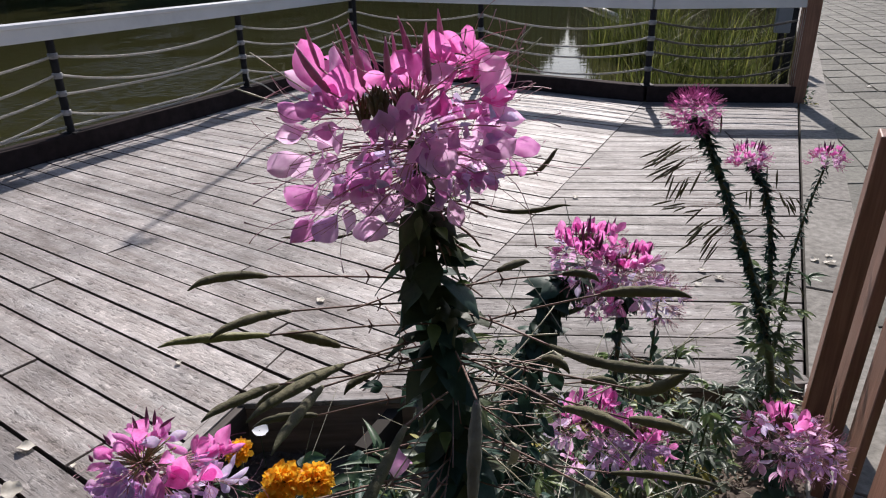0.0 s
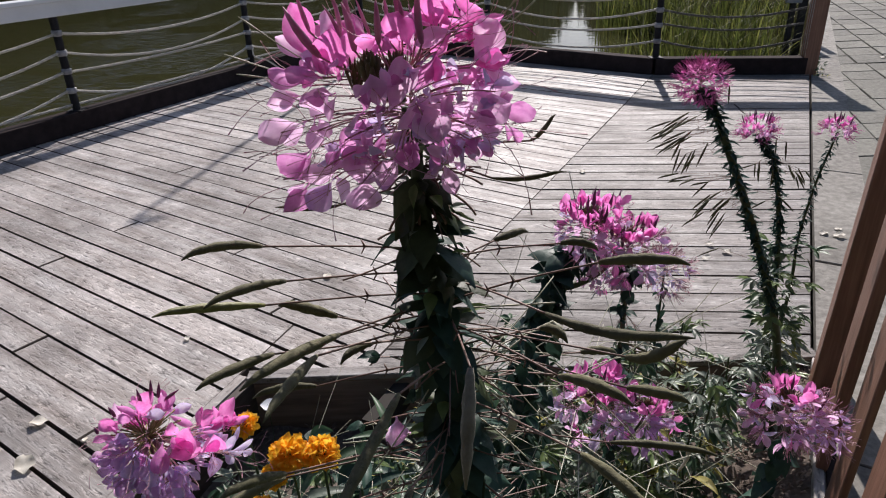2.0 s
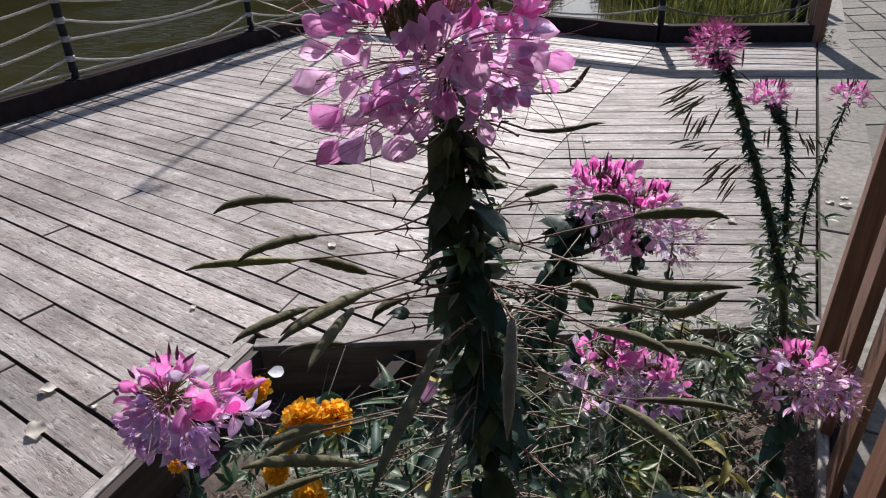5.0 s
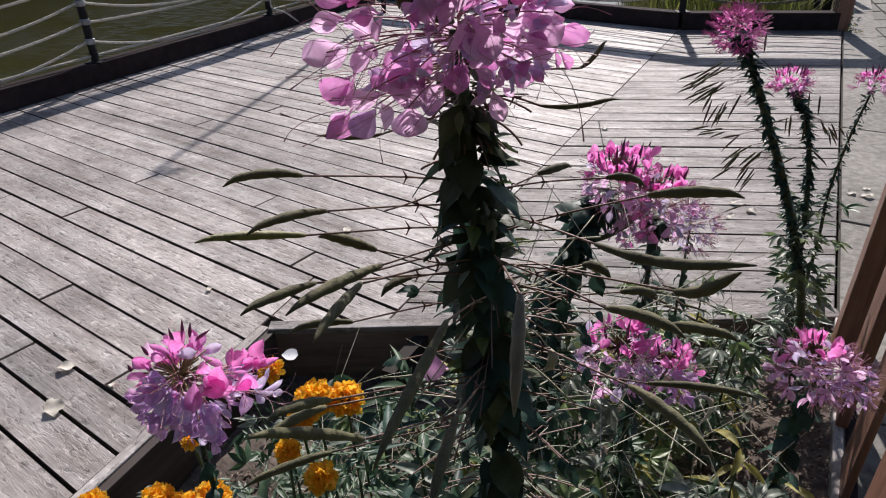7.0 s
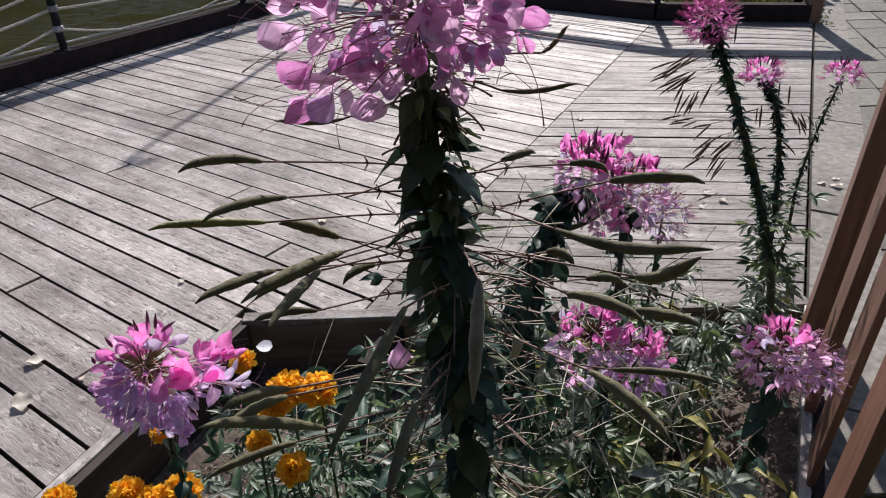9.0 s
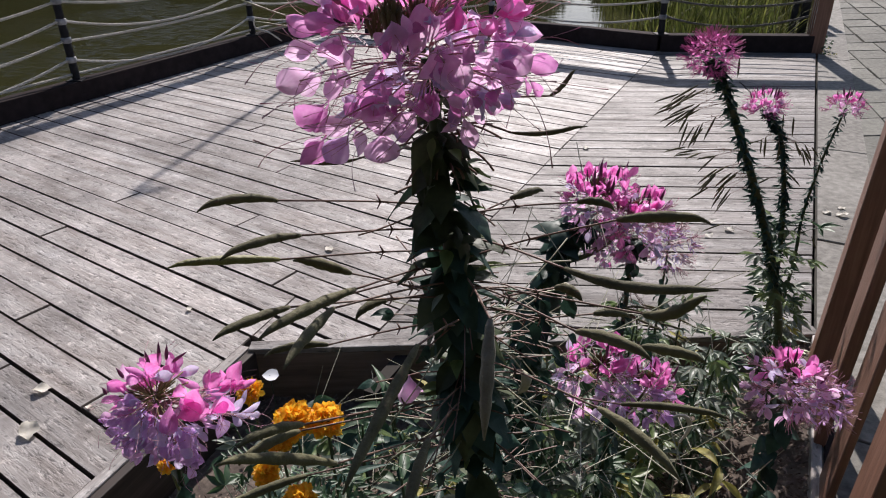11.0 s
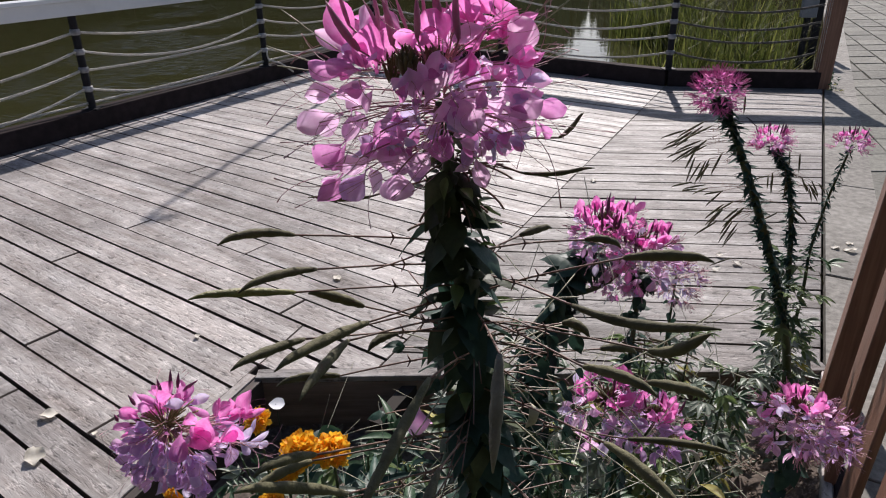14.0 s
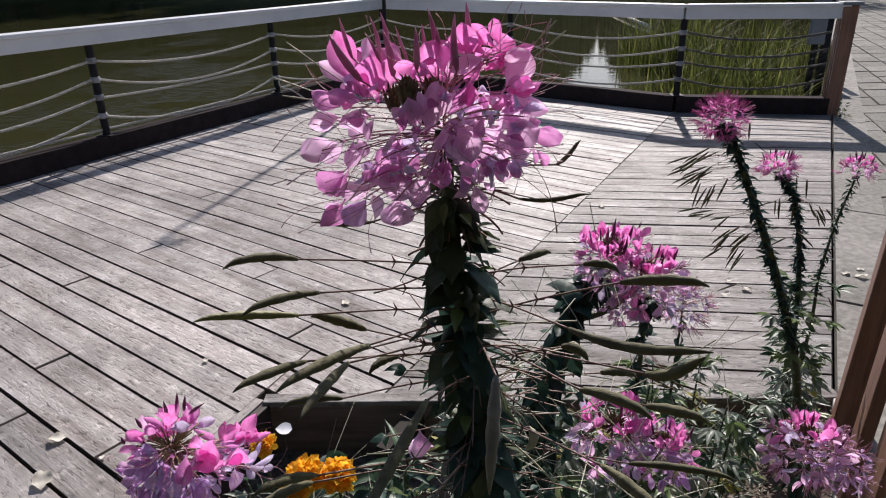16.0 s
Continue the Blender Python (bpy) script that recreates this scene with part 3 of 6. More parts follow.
def rope(a, b, sag, mat=None):
    """A rope of three twisted strands that hangs between two collars."""
    n = 46
    line = [a.lerp(b, k / n) - Vector((0, 0, sag * 4 * (k / n) * (1 - k / n))) for k in range(n + 1)]
    way = (b - a).normalized()
    side = Vector((-way.y, way.x, 0))
    twist = (b - a).length / 0.066
    r = thing("rope", Matrix.Translation(a), "twisted rope slung between two posts, coloured dark as if backlit" if mat else "pale twisted rope slung between two fence posts", "rope", "fence ropes")
    for s in range(3):
        bm = bmesh.new()
        fine = 190
        pts = []
        for k in range(fine + 1):
            t = k / fine
            p = a.lerp(b, t) - Vector((0, 0, sag * 4 * t * (1 - t)))
            g = TAU * (t * twist + s / 3)
            pts.append(p + (side * math.cos(g) + Vector((0, 0, 1)) * math.sin(g)) * 0.0066)
        tube(bm, pts, 0.0048, 5)
        part("strand", bm, mat or ROPE, r, smooth=True)


def fence_run(a, b, posts, mat=None):
    """Beam, top rail, ropes between the posts."""
    way = b - a
    turn = Matrix.Rotation(math.atan2(way.y, way.x), 4, "Z")
    bm = bmesh.new()
    box(bm, way.length, 0.13, 0.155, ease=0.008)
    single("kick_beam", bm, KERB, "dark brown timber kick beam along the deck edge", "beam", "fence beams", m=Matrix.Translation((a + b) / 2 + Vector((0, 0, 0.0))) @ turn)
    rail = thing("top_rail", Matrix.Translation(a + Vector((0, 0, RAIL_TOP - 0.13))), "white painted wooden fence top rail, worn grey", "handrail", "fence rails")
    bm = bmesh.new()
    box(bm, way.length + 0.05, 0.15, 0.03, ease=0.006)
    part("cap_board", bm, WHITE, rail, m=Matrix.Translation((a + b) / 2 + Vector((0, 0, RAIL_TOP - 0.03))) @ turn)
    bm = bmesh.new()
    box(bm, way.length, 0.10, 0.10, ease=0.005)
    part("rail_beam", bm, WHITE, rail, m=Matrix.Translation((a + b) / 2 + Vector((0, 0, RAIL_TOP - 0.131))) @ turn)
    rng = random.Random(int(a.x * 100))
    for p, q in zip(posts, posts[1:]):
        d = (q - p).normalized()
        taut = 0.022 if (p - left_posts[2]).length < 0.1 else 0.10
        for z, slack in zip(ROPES, (0.095, 0.115, taut, 0.125)):
            sag = slack * (q - p).length / 2 + rng.uniform(-0.012, 0.012)
            rope(p + d * 0.036 + Vector((0, 0, z + rng.uniform(-0.012, 0.012))), q - d * 0.036 + Vector((0, 0, z + rng.uniform(-0.012, 0.012))), sag, mat)


left_posts = [CORNER - ALONG * 2.045 * k for k in range(6)]
far_posts = [CORNER, CORNER.lerp(BEND, 0.5), BEND]
for p in left_posts + far_posts[1:]:
    fence_post(p, RAIL_TOP - 0.125, "fence posts")
fence_run(left_posts[-1], CORNER, left_posts[::-1])
fence_run(CORNER, BEND, far_posts)
fence_run(BEND, END, [BEND, END - Vector((0.04, 0, 0))], ROPE_BACKLIT)


def brown_end_post(at):
    p = thing("end_post", Matrix.Translation(at), "square brown painted timber post at the end of the fence", "post")
    bm = bmesh.new()
    box(bm, 0.13, 0.13, RAIL_TOP - 0.02 + 0.05, Matrix.Translation((at.x, at.y, -0.05)) @ Matrix.Rotation(radians(-9), 4, "Z"), 0.006)
    part("shaft", bm, BROWN, p)
    bm = bmesh.new()
    box(bm, 0.17, 0.19, 0.025, Matrix.Translation((at.x, at.y, RAIL_TOP - 0.015)) @ Matrix.Rotation(radians(-9), 4, "Z"), 0.004)
    part("cap", bm, METAL, p, "grey cap plate")
    for k in range(3):
        bm = bmesh.new()
        x = at.x - 0.066 - 0.004
        y = at.y - 0.05 + 0.035 * k
        tube(bm, [(x, y, 0.16), (x, y, 0.9)], 0.004, 5)
        part("cord", bm, ROPE, p, "thin pale cord tied down the post", smooth=True)


brown_end_post(END + Vector((0.03, 0.0, 0)))

for p, q in zip(left_posts, left_posts[1:4]):
    rope(q + ALONG * 0.03 + Vector((0, 0, 0.20)), p - ALONG * 0.03 + Vector((0, 0, 0.20)), 0.004)


def loose_end(at):
    """The frayed end of a rope that hangs from its post over the beam."""
    bm = bmesh.new()
    side = Vector((0.8855, -0.4647, 0))
    pts = stem_line([at + Vector((0, 0, 0.30)) + side * 0.035, at + Vector((0, 0, 0.22)) + side * 0.05, at + Vector((0, 0, 0.165)) + side * 0.12 + ALONG * 0.10, at + Vector((0, 0, 0.06)) + side * 0.15 + ALONG * 0.24], 8)
    tube(bm, pts, 0.009, 6)
    single("rope_end", bm, ROPE, "loose pale rope end hanging from a fence post", "rope", smooth=True)




loose_end(left_posts[1])


# ---- brown railing beside the bed ----
def railing_post(at, wide, deep, height, turn):
    p = thing("railing_post", Matrix.Translation(at), "square brown painted timber railing post beside the flower bed", "post", "railing posts")
    bm = bmesh.new()
    box(bm, wide, deep, height, Matrix.Translation(at) @ Matrix.Rotation(radians(2.3), 4, "Y") @ Matrix.Rotation(turn, 4, "Z"), 0.005)
    part("shaft", bm, BROWN, p)


for x, y, wide, deep in ((1.240, 1.86, 0.090, 0.11), (1.102, 1.555, 0.030, 0.16), (0.984, 1.30, 0.018, 0.165), (0.808, 0.985, 0.026, 0.15)):
    # the far left corner of each post stands on one line
    railing_post(Vector((x, y, -0.06)) + Matrix.Rotation(radians(-29), 3, "Z") @ Vector((wide / 2, -deep / 2, 0)), wide, deep, 0.975, radians(-29))


def sill_beam():
    # added dark strip that stands for the shaded gap along the posts
    bm = bmesh.new()
    box(bm, 1.45, 0.026, 0.20, ease=0.004)
    way = Vector((0.4526, 0.8917, 0))
    mid = Vector((0.30 + 0.508 * 1.31, 1.31, -0.194)) + Vector((way.y, -way.x, 0)) * 0.047
    single("sill_beam", bm, KERB, "added dark strip for the shaded gap beside the railing posts", "beam", m=Matrix.Translation(mid) @ Matrix.Rotation(math.atan2(way.y, way.x), 4, "Z"))


sill_beam()


# ---- the pole whose shadow lies on the deck ----
def deck_pole(at, height):
    p = thing("pole", Matrix.Translation(at), "slim dark metal pole standing on the deck near the fence", "pole")
    bm = bmesh.new()
    tube(bm, [at + Vector((0, 0, z)) for z in (0, 0.2, 0.21, height)], [0.028, 0.028, 0.022, 0.018], 12)
    part("shaft", bm, BLACK, p)
    bm = bmesh.new()
    tube(bm, [at + Vector((0, 0, height - 0.02)), at + Vector((0.02, 0, height + 0.06)), at + Vector((0.16, 0.02, height + 0.02))], [0.03, 0.035, 0.02], 10)
    part("bracket", bm, BLACK, p)


deck_pole(Vector((-0.74, 7.97, 0.0)), 3.4)


# ---- unseen dark screen added behind the camera to cut light ----
def light_screen():
    bm = bmesh.new()
    for k in range(46):
        box(bm, 0.27, 0.05, 4.2, Matrix.Translation((-6.3 + 0.28 * k, -2.6 + 0.008 * (k % 2), -0.05)))
    single("wall_south", bm, SHADE_WALL, "unseen dark board screen added to cut light from behind", "wall", kind="structure")
    bm = bmesh.new()
    box(bm, 13.4, 2.6, 0.12, Matrix.Translation((0, -2.3, 4.16)))
    single("roof_south", bm, SHADE_WALL, "unseen dark flat top of the added light screen", "roof", kind="structure")


light_screen()


# ---- paving beside the deck ----
def paving():
    bm = bmesh.new()
    outer = [(0.90, 1.13), (18.0, 34.8), (40, 35), (24.0, 1.13)]
    prism(bm, outer, -0.12, -0.016)
    return single("pavement", bm, JOINT, "pale grey weathered paving slabs with sandy joints", "pavement", kind="structure")


pavement = paving()

# ---- plants ----
def shared_blades(name, mat, count, length, width, seed, **shape):
    rng = random.Random(seed)
    made = []
    for _ in range(count):
        bm = bmesh.new()
        k = {a: (rng.uniform(*b) if isinstance(b, tuple) else b) for a, b in shape.items()}
        blade(bm, length, width, rng=rng, **k)
        made.append(mesh_of(name, bm, mat, True))
    return made


PETAL_SHAPE = dict(cup=(0.15, 0.55), droop=(-0.3, 0.4), wide_at=(0.50, 0.60), claw=0.13, rows=10, ripple=0.06, columns=8, point=(0.3, 0.6))
PETALS = {m: shared_blades("petal", m, 8, 0.029, 0.0215, n, **PETAL_SHAPE) for n, m in enumerate((PINK, LILAC, PALE, VIOLET, ROSE))}
SLIM = {m: shared_blades("petal", m, 8, 0.031, 0.0135, 20 + n, **{**PETAL_SHAPE, "claw": 0.24, "wide_at": (0.60, 0.72), "cup": (-0.5, 0.9), "droop": (-0.5, 0.5), "wedge": 1.3}) for n, m in enumerate((PINK, LILAC, PALE, VIOLET, ROSE))}
NEEDLES = {m: shared_blades("petal", m, 5, 0.030, 0.0065, 30 + n, **PETAL_SHAPE) for n, m in enumerate((PINK, LILAC, PALE, VIOLET, ROSE))}
BRACTS = shared_blades("leaf", LEAF_STEM, 8, 0.042, 0.028, 40, cup=(-0.3, 0.5), droop=(0.25, 0.95), wide_at=(0.34, 0.45), rows=7, ripple=0.06, point=1.0)
BRACTS_OLIVE = shared_blades("leaf", LEAF_OLIVE, 6, 0.046, 0.027, 48, cup=(-0.3, 0.5), droop=(0.1, 0.9), wide_at=(0.34, 0.45), rows=7, ripple=0.08, point=1.0)
# small leaves in paler colours that stand for sun glints on the stem
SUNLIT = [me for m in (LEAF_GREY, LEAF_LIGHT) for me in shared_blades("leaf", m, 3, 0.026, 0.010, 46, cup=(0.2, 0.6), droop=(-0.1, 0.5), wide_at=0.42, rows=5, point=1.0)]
NARROW = shared_blades("leaf", LEAF_STEM, 4, 0.019, 0.008, 44, cup=(0.2, 0.5), droop=(-0.2, 0.4), wide_at=0.4, rows=4, point=1.0)


def palmate(mat, seed, leaflets=5, length=0.075, width=0.024):
    """A leaf of five leaflets on one stalk."""
    rng = random.Random(seed)
    bm = bmesh.new()
    tube(bm, [(0, 0, 0), (0.03, 0, 0.004), (0.06, 0, 0.002)], 0.0012, 4)
    for k in range(leaflets):
        a = (k - (leaflets - 1) / 2) * radians(38) + rng.uniform(-0.12, 0.12)
        size = 1 - 0.16 * abs(k - (leaflets - 1) / 2) + rng.uniform(-0.06, 0.06)
        m = Matrix.Translation((0.06, 0, 0.002)) @ Matrix.Rotation(a, 4, "Z") @ Matrix.Rotation(rng.uniform(-0.15, 0.3), 4, "Y") @ Matrix.Rotation(rng.uniform(-0.4, 0.4), 4, "X")
        blade(bm, length * size, width * size, m, cup=rng.uniform(0.2, 0.5), droop=rng.uniform(0.05, 0.4), wide_at=0.45, rows=6, ripple=0.05, rng=rng)
    return mesh_of("leaf", bm, mat, True)


PALMS = [palmate(m, n) for n, m in enumerate((LEAF_GREY, LEAF, LEAF_LIGHT, LEAF_GREY, LEAF, LEAF_LIGHT))]
PALM_DRY = palmate(LEAF_DRY, 77)


def thread_mesh(seed):
    rng = random.Random(seed)
    bm = bmesh.new()
    tube(bm, bezier((0, 0, 0), (0.022, rng.uniform(-0.01, 0.01), rng.uniform(-0.026, 0.026)), (0.042, rng.uniform(-0.01, 0.01), rng.uniform(-0.016, 0.012)), 8), [0.00021] * 8 + [0.00045], 3)
    return mesh_of("stamen", bm, THREAD)


def bud_mesh(seed):
    rng = random.Random(seed)
    bm = bmesh.new()
    tube(bm, [(0, 0, 0), (0.010, 0, 0.0004), (0.022, 0, rng.uniform(0, 0.002)), (0.036, 0, rng.uniform(-0.002, 0.003))], [0.0012, rng.uniform(0.0023, 0.0031), 0.0022, 0.0003], 7)
    return mesh_of("bud", bm, DARK_BUD, True)


THREADS, BUDS = [thread_mesh(s) for s in range(5)], [bud_mesh(s) for s in range(3)]


def flower_head(plant, at, size, seed, upper, lower, slim=False, florets=22, threads=5, crown=True, buds=14, tone=None, share=0.28, tall=(0.8, 1.12), low=(0.62, 0.95), rim=True):
    """A round head: florets on thin stalks, each of four petals with long stamens, and pointed buds at the crown."""
    rng = random.Random(seed)
    scale = size / 0.078
    bm = bmesh.new()
    stamens = bmesh.new()
    shapes = NEEDLES if slim == 2 else SLIM if slim else PETALS
    petals = []
    for i in range(florets):
        t = (i + 0.5) / florets
        az = i * 2.39996 + rng.uniform(-0.25, 0.25)
        top = (t < share + 0.02 or not rim) and slim != 2
        el = (rng.uniform(0.18, 0.80) if rim else rng.uniform(-0.25, 0.7)) if top else math.asin(1 - 1.55 * t) + rng.uniform(-0.12, 0.12)
        w = ball_way(az, el)
        root = at + Vector((0, 0, (0.012 - 0.05 * t) * scale))
        reach = (0.033 + 0.024 * math.sin(math.pi * t) + rng.uniform(-0.014, 0.008)) * scale
        c = root + Vector((w.x * reach, w.y * reach, w.z * reach * 0.85))
        tube(bm, bezier(root, root.lerp(c, 0.5) + Vector((0, 0, 0.006 * scale)), c, 5), 0.00055 * scale, 4)
        mat = upper if t < share + rng.uniform(-0.05, 0.08) else (lower if rng.random() < 0.85 else upper)
        side = Vector((-w.y, w.x, 0)).normalized()
        up = (Vector((0, 0, 1)) - w * w.z).normalized() if abs(w.z) < 0.97 else Vector((0, 1, 0))
        spread = Vector((rng.uniform(-0.9, 0.9), rng.uniform(-0.9, 0.9), rng.uniform(-0.7, 0.9)))
        for j in range(4 if t < 0.7 else 3):
            fan = (j - 1.5) * 0.62 + rng.uniform(-0.3, 0.3)
            if top:
                # young florets at the rim of the crown, their petals upright and cupped
                way = Vector((0, 0, 1)) + w * rng.uniform(-0.15, 0.55) + side * math.sin(fan) * 0.75
                petals.append((rng.choice(shapes[mat]), face(c, way, w * rng.choice((1, 1, -1)) + spread, scale * rng.uniform(*tall))))
            else:
                way = w * rng.uniform(0.1, 0.5) + side * math.sin((j - 1.5) * 0.9 + spread.x * 0.5) + up * (math.cos((j - 1.5) * 0.9) * rng.uniform(-1.3, 0.5) + 0.3 - 0.9 * t)
                dye = PALE if lower == LILAC and rng.random() < 0.25 else mat
                petals.append((rng.choice(shapes[dye]), face(c, way, w * rng.choice((1, 1, -1)) + spread, scale * rng.uniform(*low))))
        for j in range(threads):
            way = (w + side * rng.uniform(-0.55, 0.55) + up * rng.uniform(-0.35, 0.45)).normalized()
            far = c + way * rng.uniform(0.018, 0.042) * scale
            tube(stamens, bezier(c, c.lerp(far, 0.5) + up * rng.uniform(-0.008, 0.008) * scale, far, 4), [0.0004 * scale] * 4 + [0.0008 * scale], 3)
    head = part("flower_head", bm, STALK, plant, "round head of pink four-petalled florets", smooth=True)
    for me, m in petals:
        hang("petal", me, head, m)
    tagged(part("stamen_tuft", stamens, tone or THREAD, head), kind="stuff")
    if crown:
        for j in range(buds):
            az, r = rng.uniform(0, TAU), rng.uniform(0.010, 0.052) * scale
            p = at + Vector((math.cos(az) * r, math.sin(az) * r, 0.034 * scale - r * 0.30))
            w = (Vector((math.cos(az), math.sin(az), 0)) * (0.05 + r / scale * 7) + Vector((0, 0, 1))).normalized()
            hang("bud", rng.choice(BUDS), head, aim(p, w, rng.uniform(-3, 3), scale * rng.uniform(0.75, 1.2)))
    if crown and rim:
        bm = bmesh.new()
        for j in range(46):
            az, el = rng.uniform(0, TAU), rng.uniform(0.1, 1.5)
            w = ball_way(az, el)
            p = at + Vector((0, 0, 0.012 * scale)) + w * 0.006 * scale
            tube(bm, [p, p + w * 0.010 * scale, p + w * 0.019 * scale, p + w * 0.025 * scale], [0.0012 * scale, 0.0026 * scale, 0.0022 * scale, 0.0003], 5)
        tagged(part("crown", bm, CROWN, head, "olive tuft of young buds", smooth=True), kind="stuff")
    return head


def seed_pod(plant, root, knot, tip, fat=0.0042, mat=None, bend=0.008, thin=0.0007):
    """A long pod on its thread-like stalk."""
    root, knot, tip = Vector(root), Vector(knot), Vector(tip)
    node = root.lerp(knot, 0.45) + Vector((0, 0, 0.002))
    bm = bmesh.new()
    tube(bm, stem_line([root, node, knot], 5), thin, 5)
    for k in range(3):
        a = k * 2.1
        tube(bm, [node, node + Vector((math.cos(a), math.sin(a) * 0.5, math.sin(a))) * 0.005], [thin * 1.3, thin * 0.6], 4)
    part("pod_stalk", bm, STALK, plant, smooth=True)
    line = bezier(knot, knot.lerp(tip, 0.5) + Vector((0, 0, bend)), tip, 12)
    line[-1] += Vector((0, 0, -0.0022))
    line[-2] += Vector((0, 0, -0.0008))
    bm = bmesh.new()
    radii = [fat * max(0.12, math.sin(math.pi * min(1, 0.06 + 0.94 * t)) ** 0.55) * (1 + 0.10 * math.sin(26 * t)) for t in (k / 12 for k in range(13))]
    tube(bm, line, radii, 8)
    part("seed_pod", bm, mat or POD, plant, smooth=True)


def stem_leaves(plant, line, first, last, count, seed, meshes, reach=0.004, size=(0.8, 1.2), tilt=(-1.2, -0.4)):
    """Leaves set round a stem in a spiral, from one share of its length to another."""
    rng = random.Random(seed)
    for k in range(count):
        t = first + (last - first) * (k + rng.random() * 0.6) / count
        i = min(int(t * (len(line) - 1)), len(line) - 2)
        p = line[i].lerp(line[i + 1], t * (len(line) - 1) - i)
        az = k * 2.39996 + rng.uniform(-0.35, 0.35)
        way = ball_way(az, rng.uniform(*tilt))
        hang("leaf", rng.choice(meshes), plant, aim(p + Vector((math.cos(az), math.sin(az), 0)) * reach, way, rng.uniform(-0.4, 0.4), rng.uniform(*size)))


# petals of the great head in millimetres from its middle: root, tip, width
CROWN_PETALS = [
    (-49, -5, 21, -63, -7, 54, 17), (-35, -13, 16, -40, -17, 43, 19), (-45, -15, 18, -63, -19, 28, 10), (-10, -19, 40, -23, -24, 38, 8),
    (-10, -23, 40, -3, -29, 35, 8), (6, -11, 29, -3, -14, 52, 18), (22, -5, 39, 14, -7, 59, 17), (39, 2, 43, 20, 2, 57, 9),
    (33, -9, 41, 8, -12, 37, 10), (36, 4, 38, 59, 5, 43, 7), (39, -7, 19, 55, -9, 42, 19), (43, -2, 20, 68, -2, 11, 10),
    (20, -15, 30, 11, -19, 8, 14), (26, 2, 21, 42, 2, 11, 10),
]
MIDDLE_PETALS = [
    (-8, -29, 0, -1, -37, 27, 16), (-12, -25, 0, -19, -32, 21, 14), (-54, -2, 11, -76, -2, 22, 12), (-43, -7, -8, -57, -9, 10, 16),
    (-62, 6, 2, -82, 8, 0, 12), (-52, -15, -4, -54, -19, -22, 10), (-27, -7, -8, -44, -9, -26, 12), (7, -33, 9, 17, -41, -14, 21),
    (39, -5, -16, 33, -7, 3, 12), (37, -17, -12, 57, -22, 3, 17), (53, -3, -12, 75, -4, -2, 14), (31, 0, -4, 13, 0, 1, 10),
    (37, 6, 0, 57, 8, 6, 9),
]
LOWER_PETALS = [
    (-58, -9, -8, -84, -12, -16, 14), (-59, 0, -28, -77, 0, -42, 16), (-12, -15, -12, -34, -19, -18, 10), (-19, -21, -20, -31, -27, -40, 20),
    (-38, -3, -38, -63, -4, -46, 12), (-62, -5, -48, -74, -7, -66, 14), (-45, -9, -44, -60, -12, -61, 15), (-25, -21, -38, -26, -27, -59, 19),
    (-3, -23, -26, -16, -29, -40, 14), (3, -29, -14, 0, -37, -30, 14), (28, -9, -22, 13, -12, -40, 9), (21, -17, -32, 28, -22, -52, 10),
    (41, 0, -18, 40, 0, -38, 6), (62, 6, -18, 72, 8, -30, 6),
]
# its pointed buds: foot, tip, thickness
CROWN_BUDS = [
    (-51, 0, 42, -57, 0, 64, 1.5), (-45, -11, 30, -62, -11, 56, 2.8), (-35, 8, 38, -40, 8, 64, 1.5), (-30, 14, 40, -34, 14, 66, 1.7),
    (-35, 4, 38, -43, 4, 55, 1.2), (-26, -7, 32, -31, -7, 57, 2.6), (-18, 10, 38, -25, 10, 58, 1.2), (-11, -25, 38, -11, -25, 60, 2.0),
    (-8, 10, 40, -9, 10, 59, 1.4), (-1, 4, 44, -5, 4, 68, 1.8), (12, -17, 36, 11, -17, 66, 2.3), (19, 6, 46, 18, 6, 71, 2.2),
    (9, 0, 38, 5, 0, 54, 1.6), (1, -5, 44, 0, -5, 58, 1.7),
]
# root and tip of its long bristles
PALE_BRISTLES = [(-40, -4, 16, -89, -10, 52), (-42, 0, 12, -100, -10, 32), (30, 0, 26, 72, 0, 61), (32, 0, 24, 78, 0, 55), (-40, 4, 14, -96, -6, 20)]


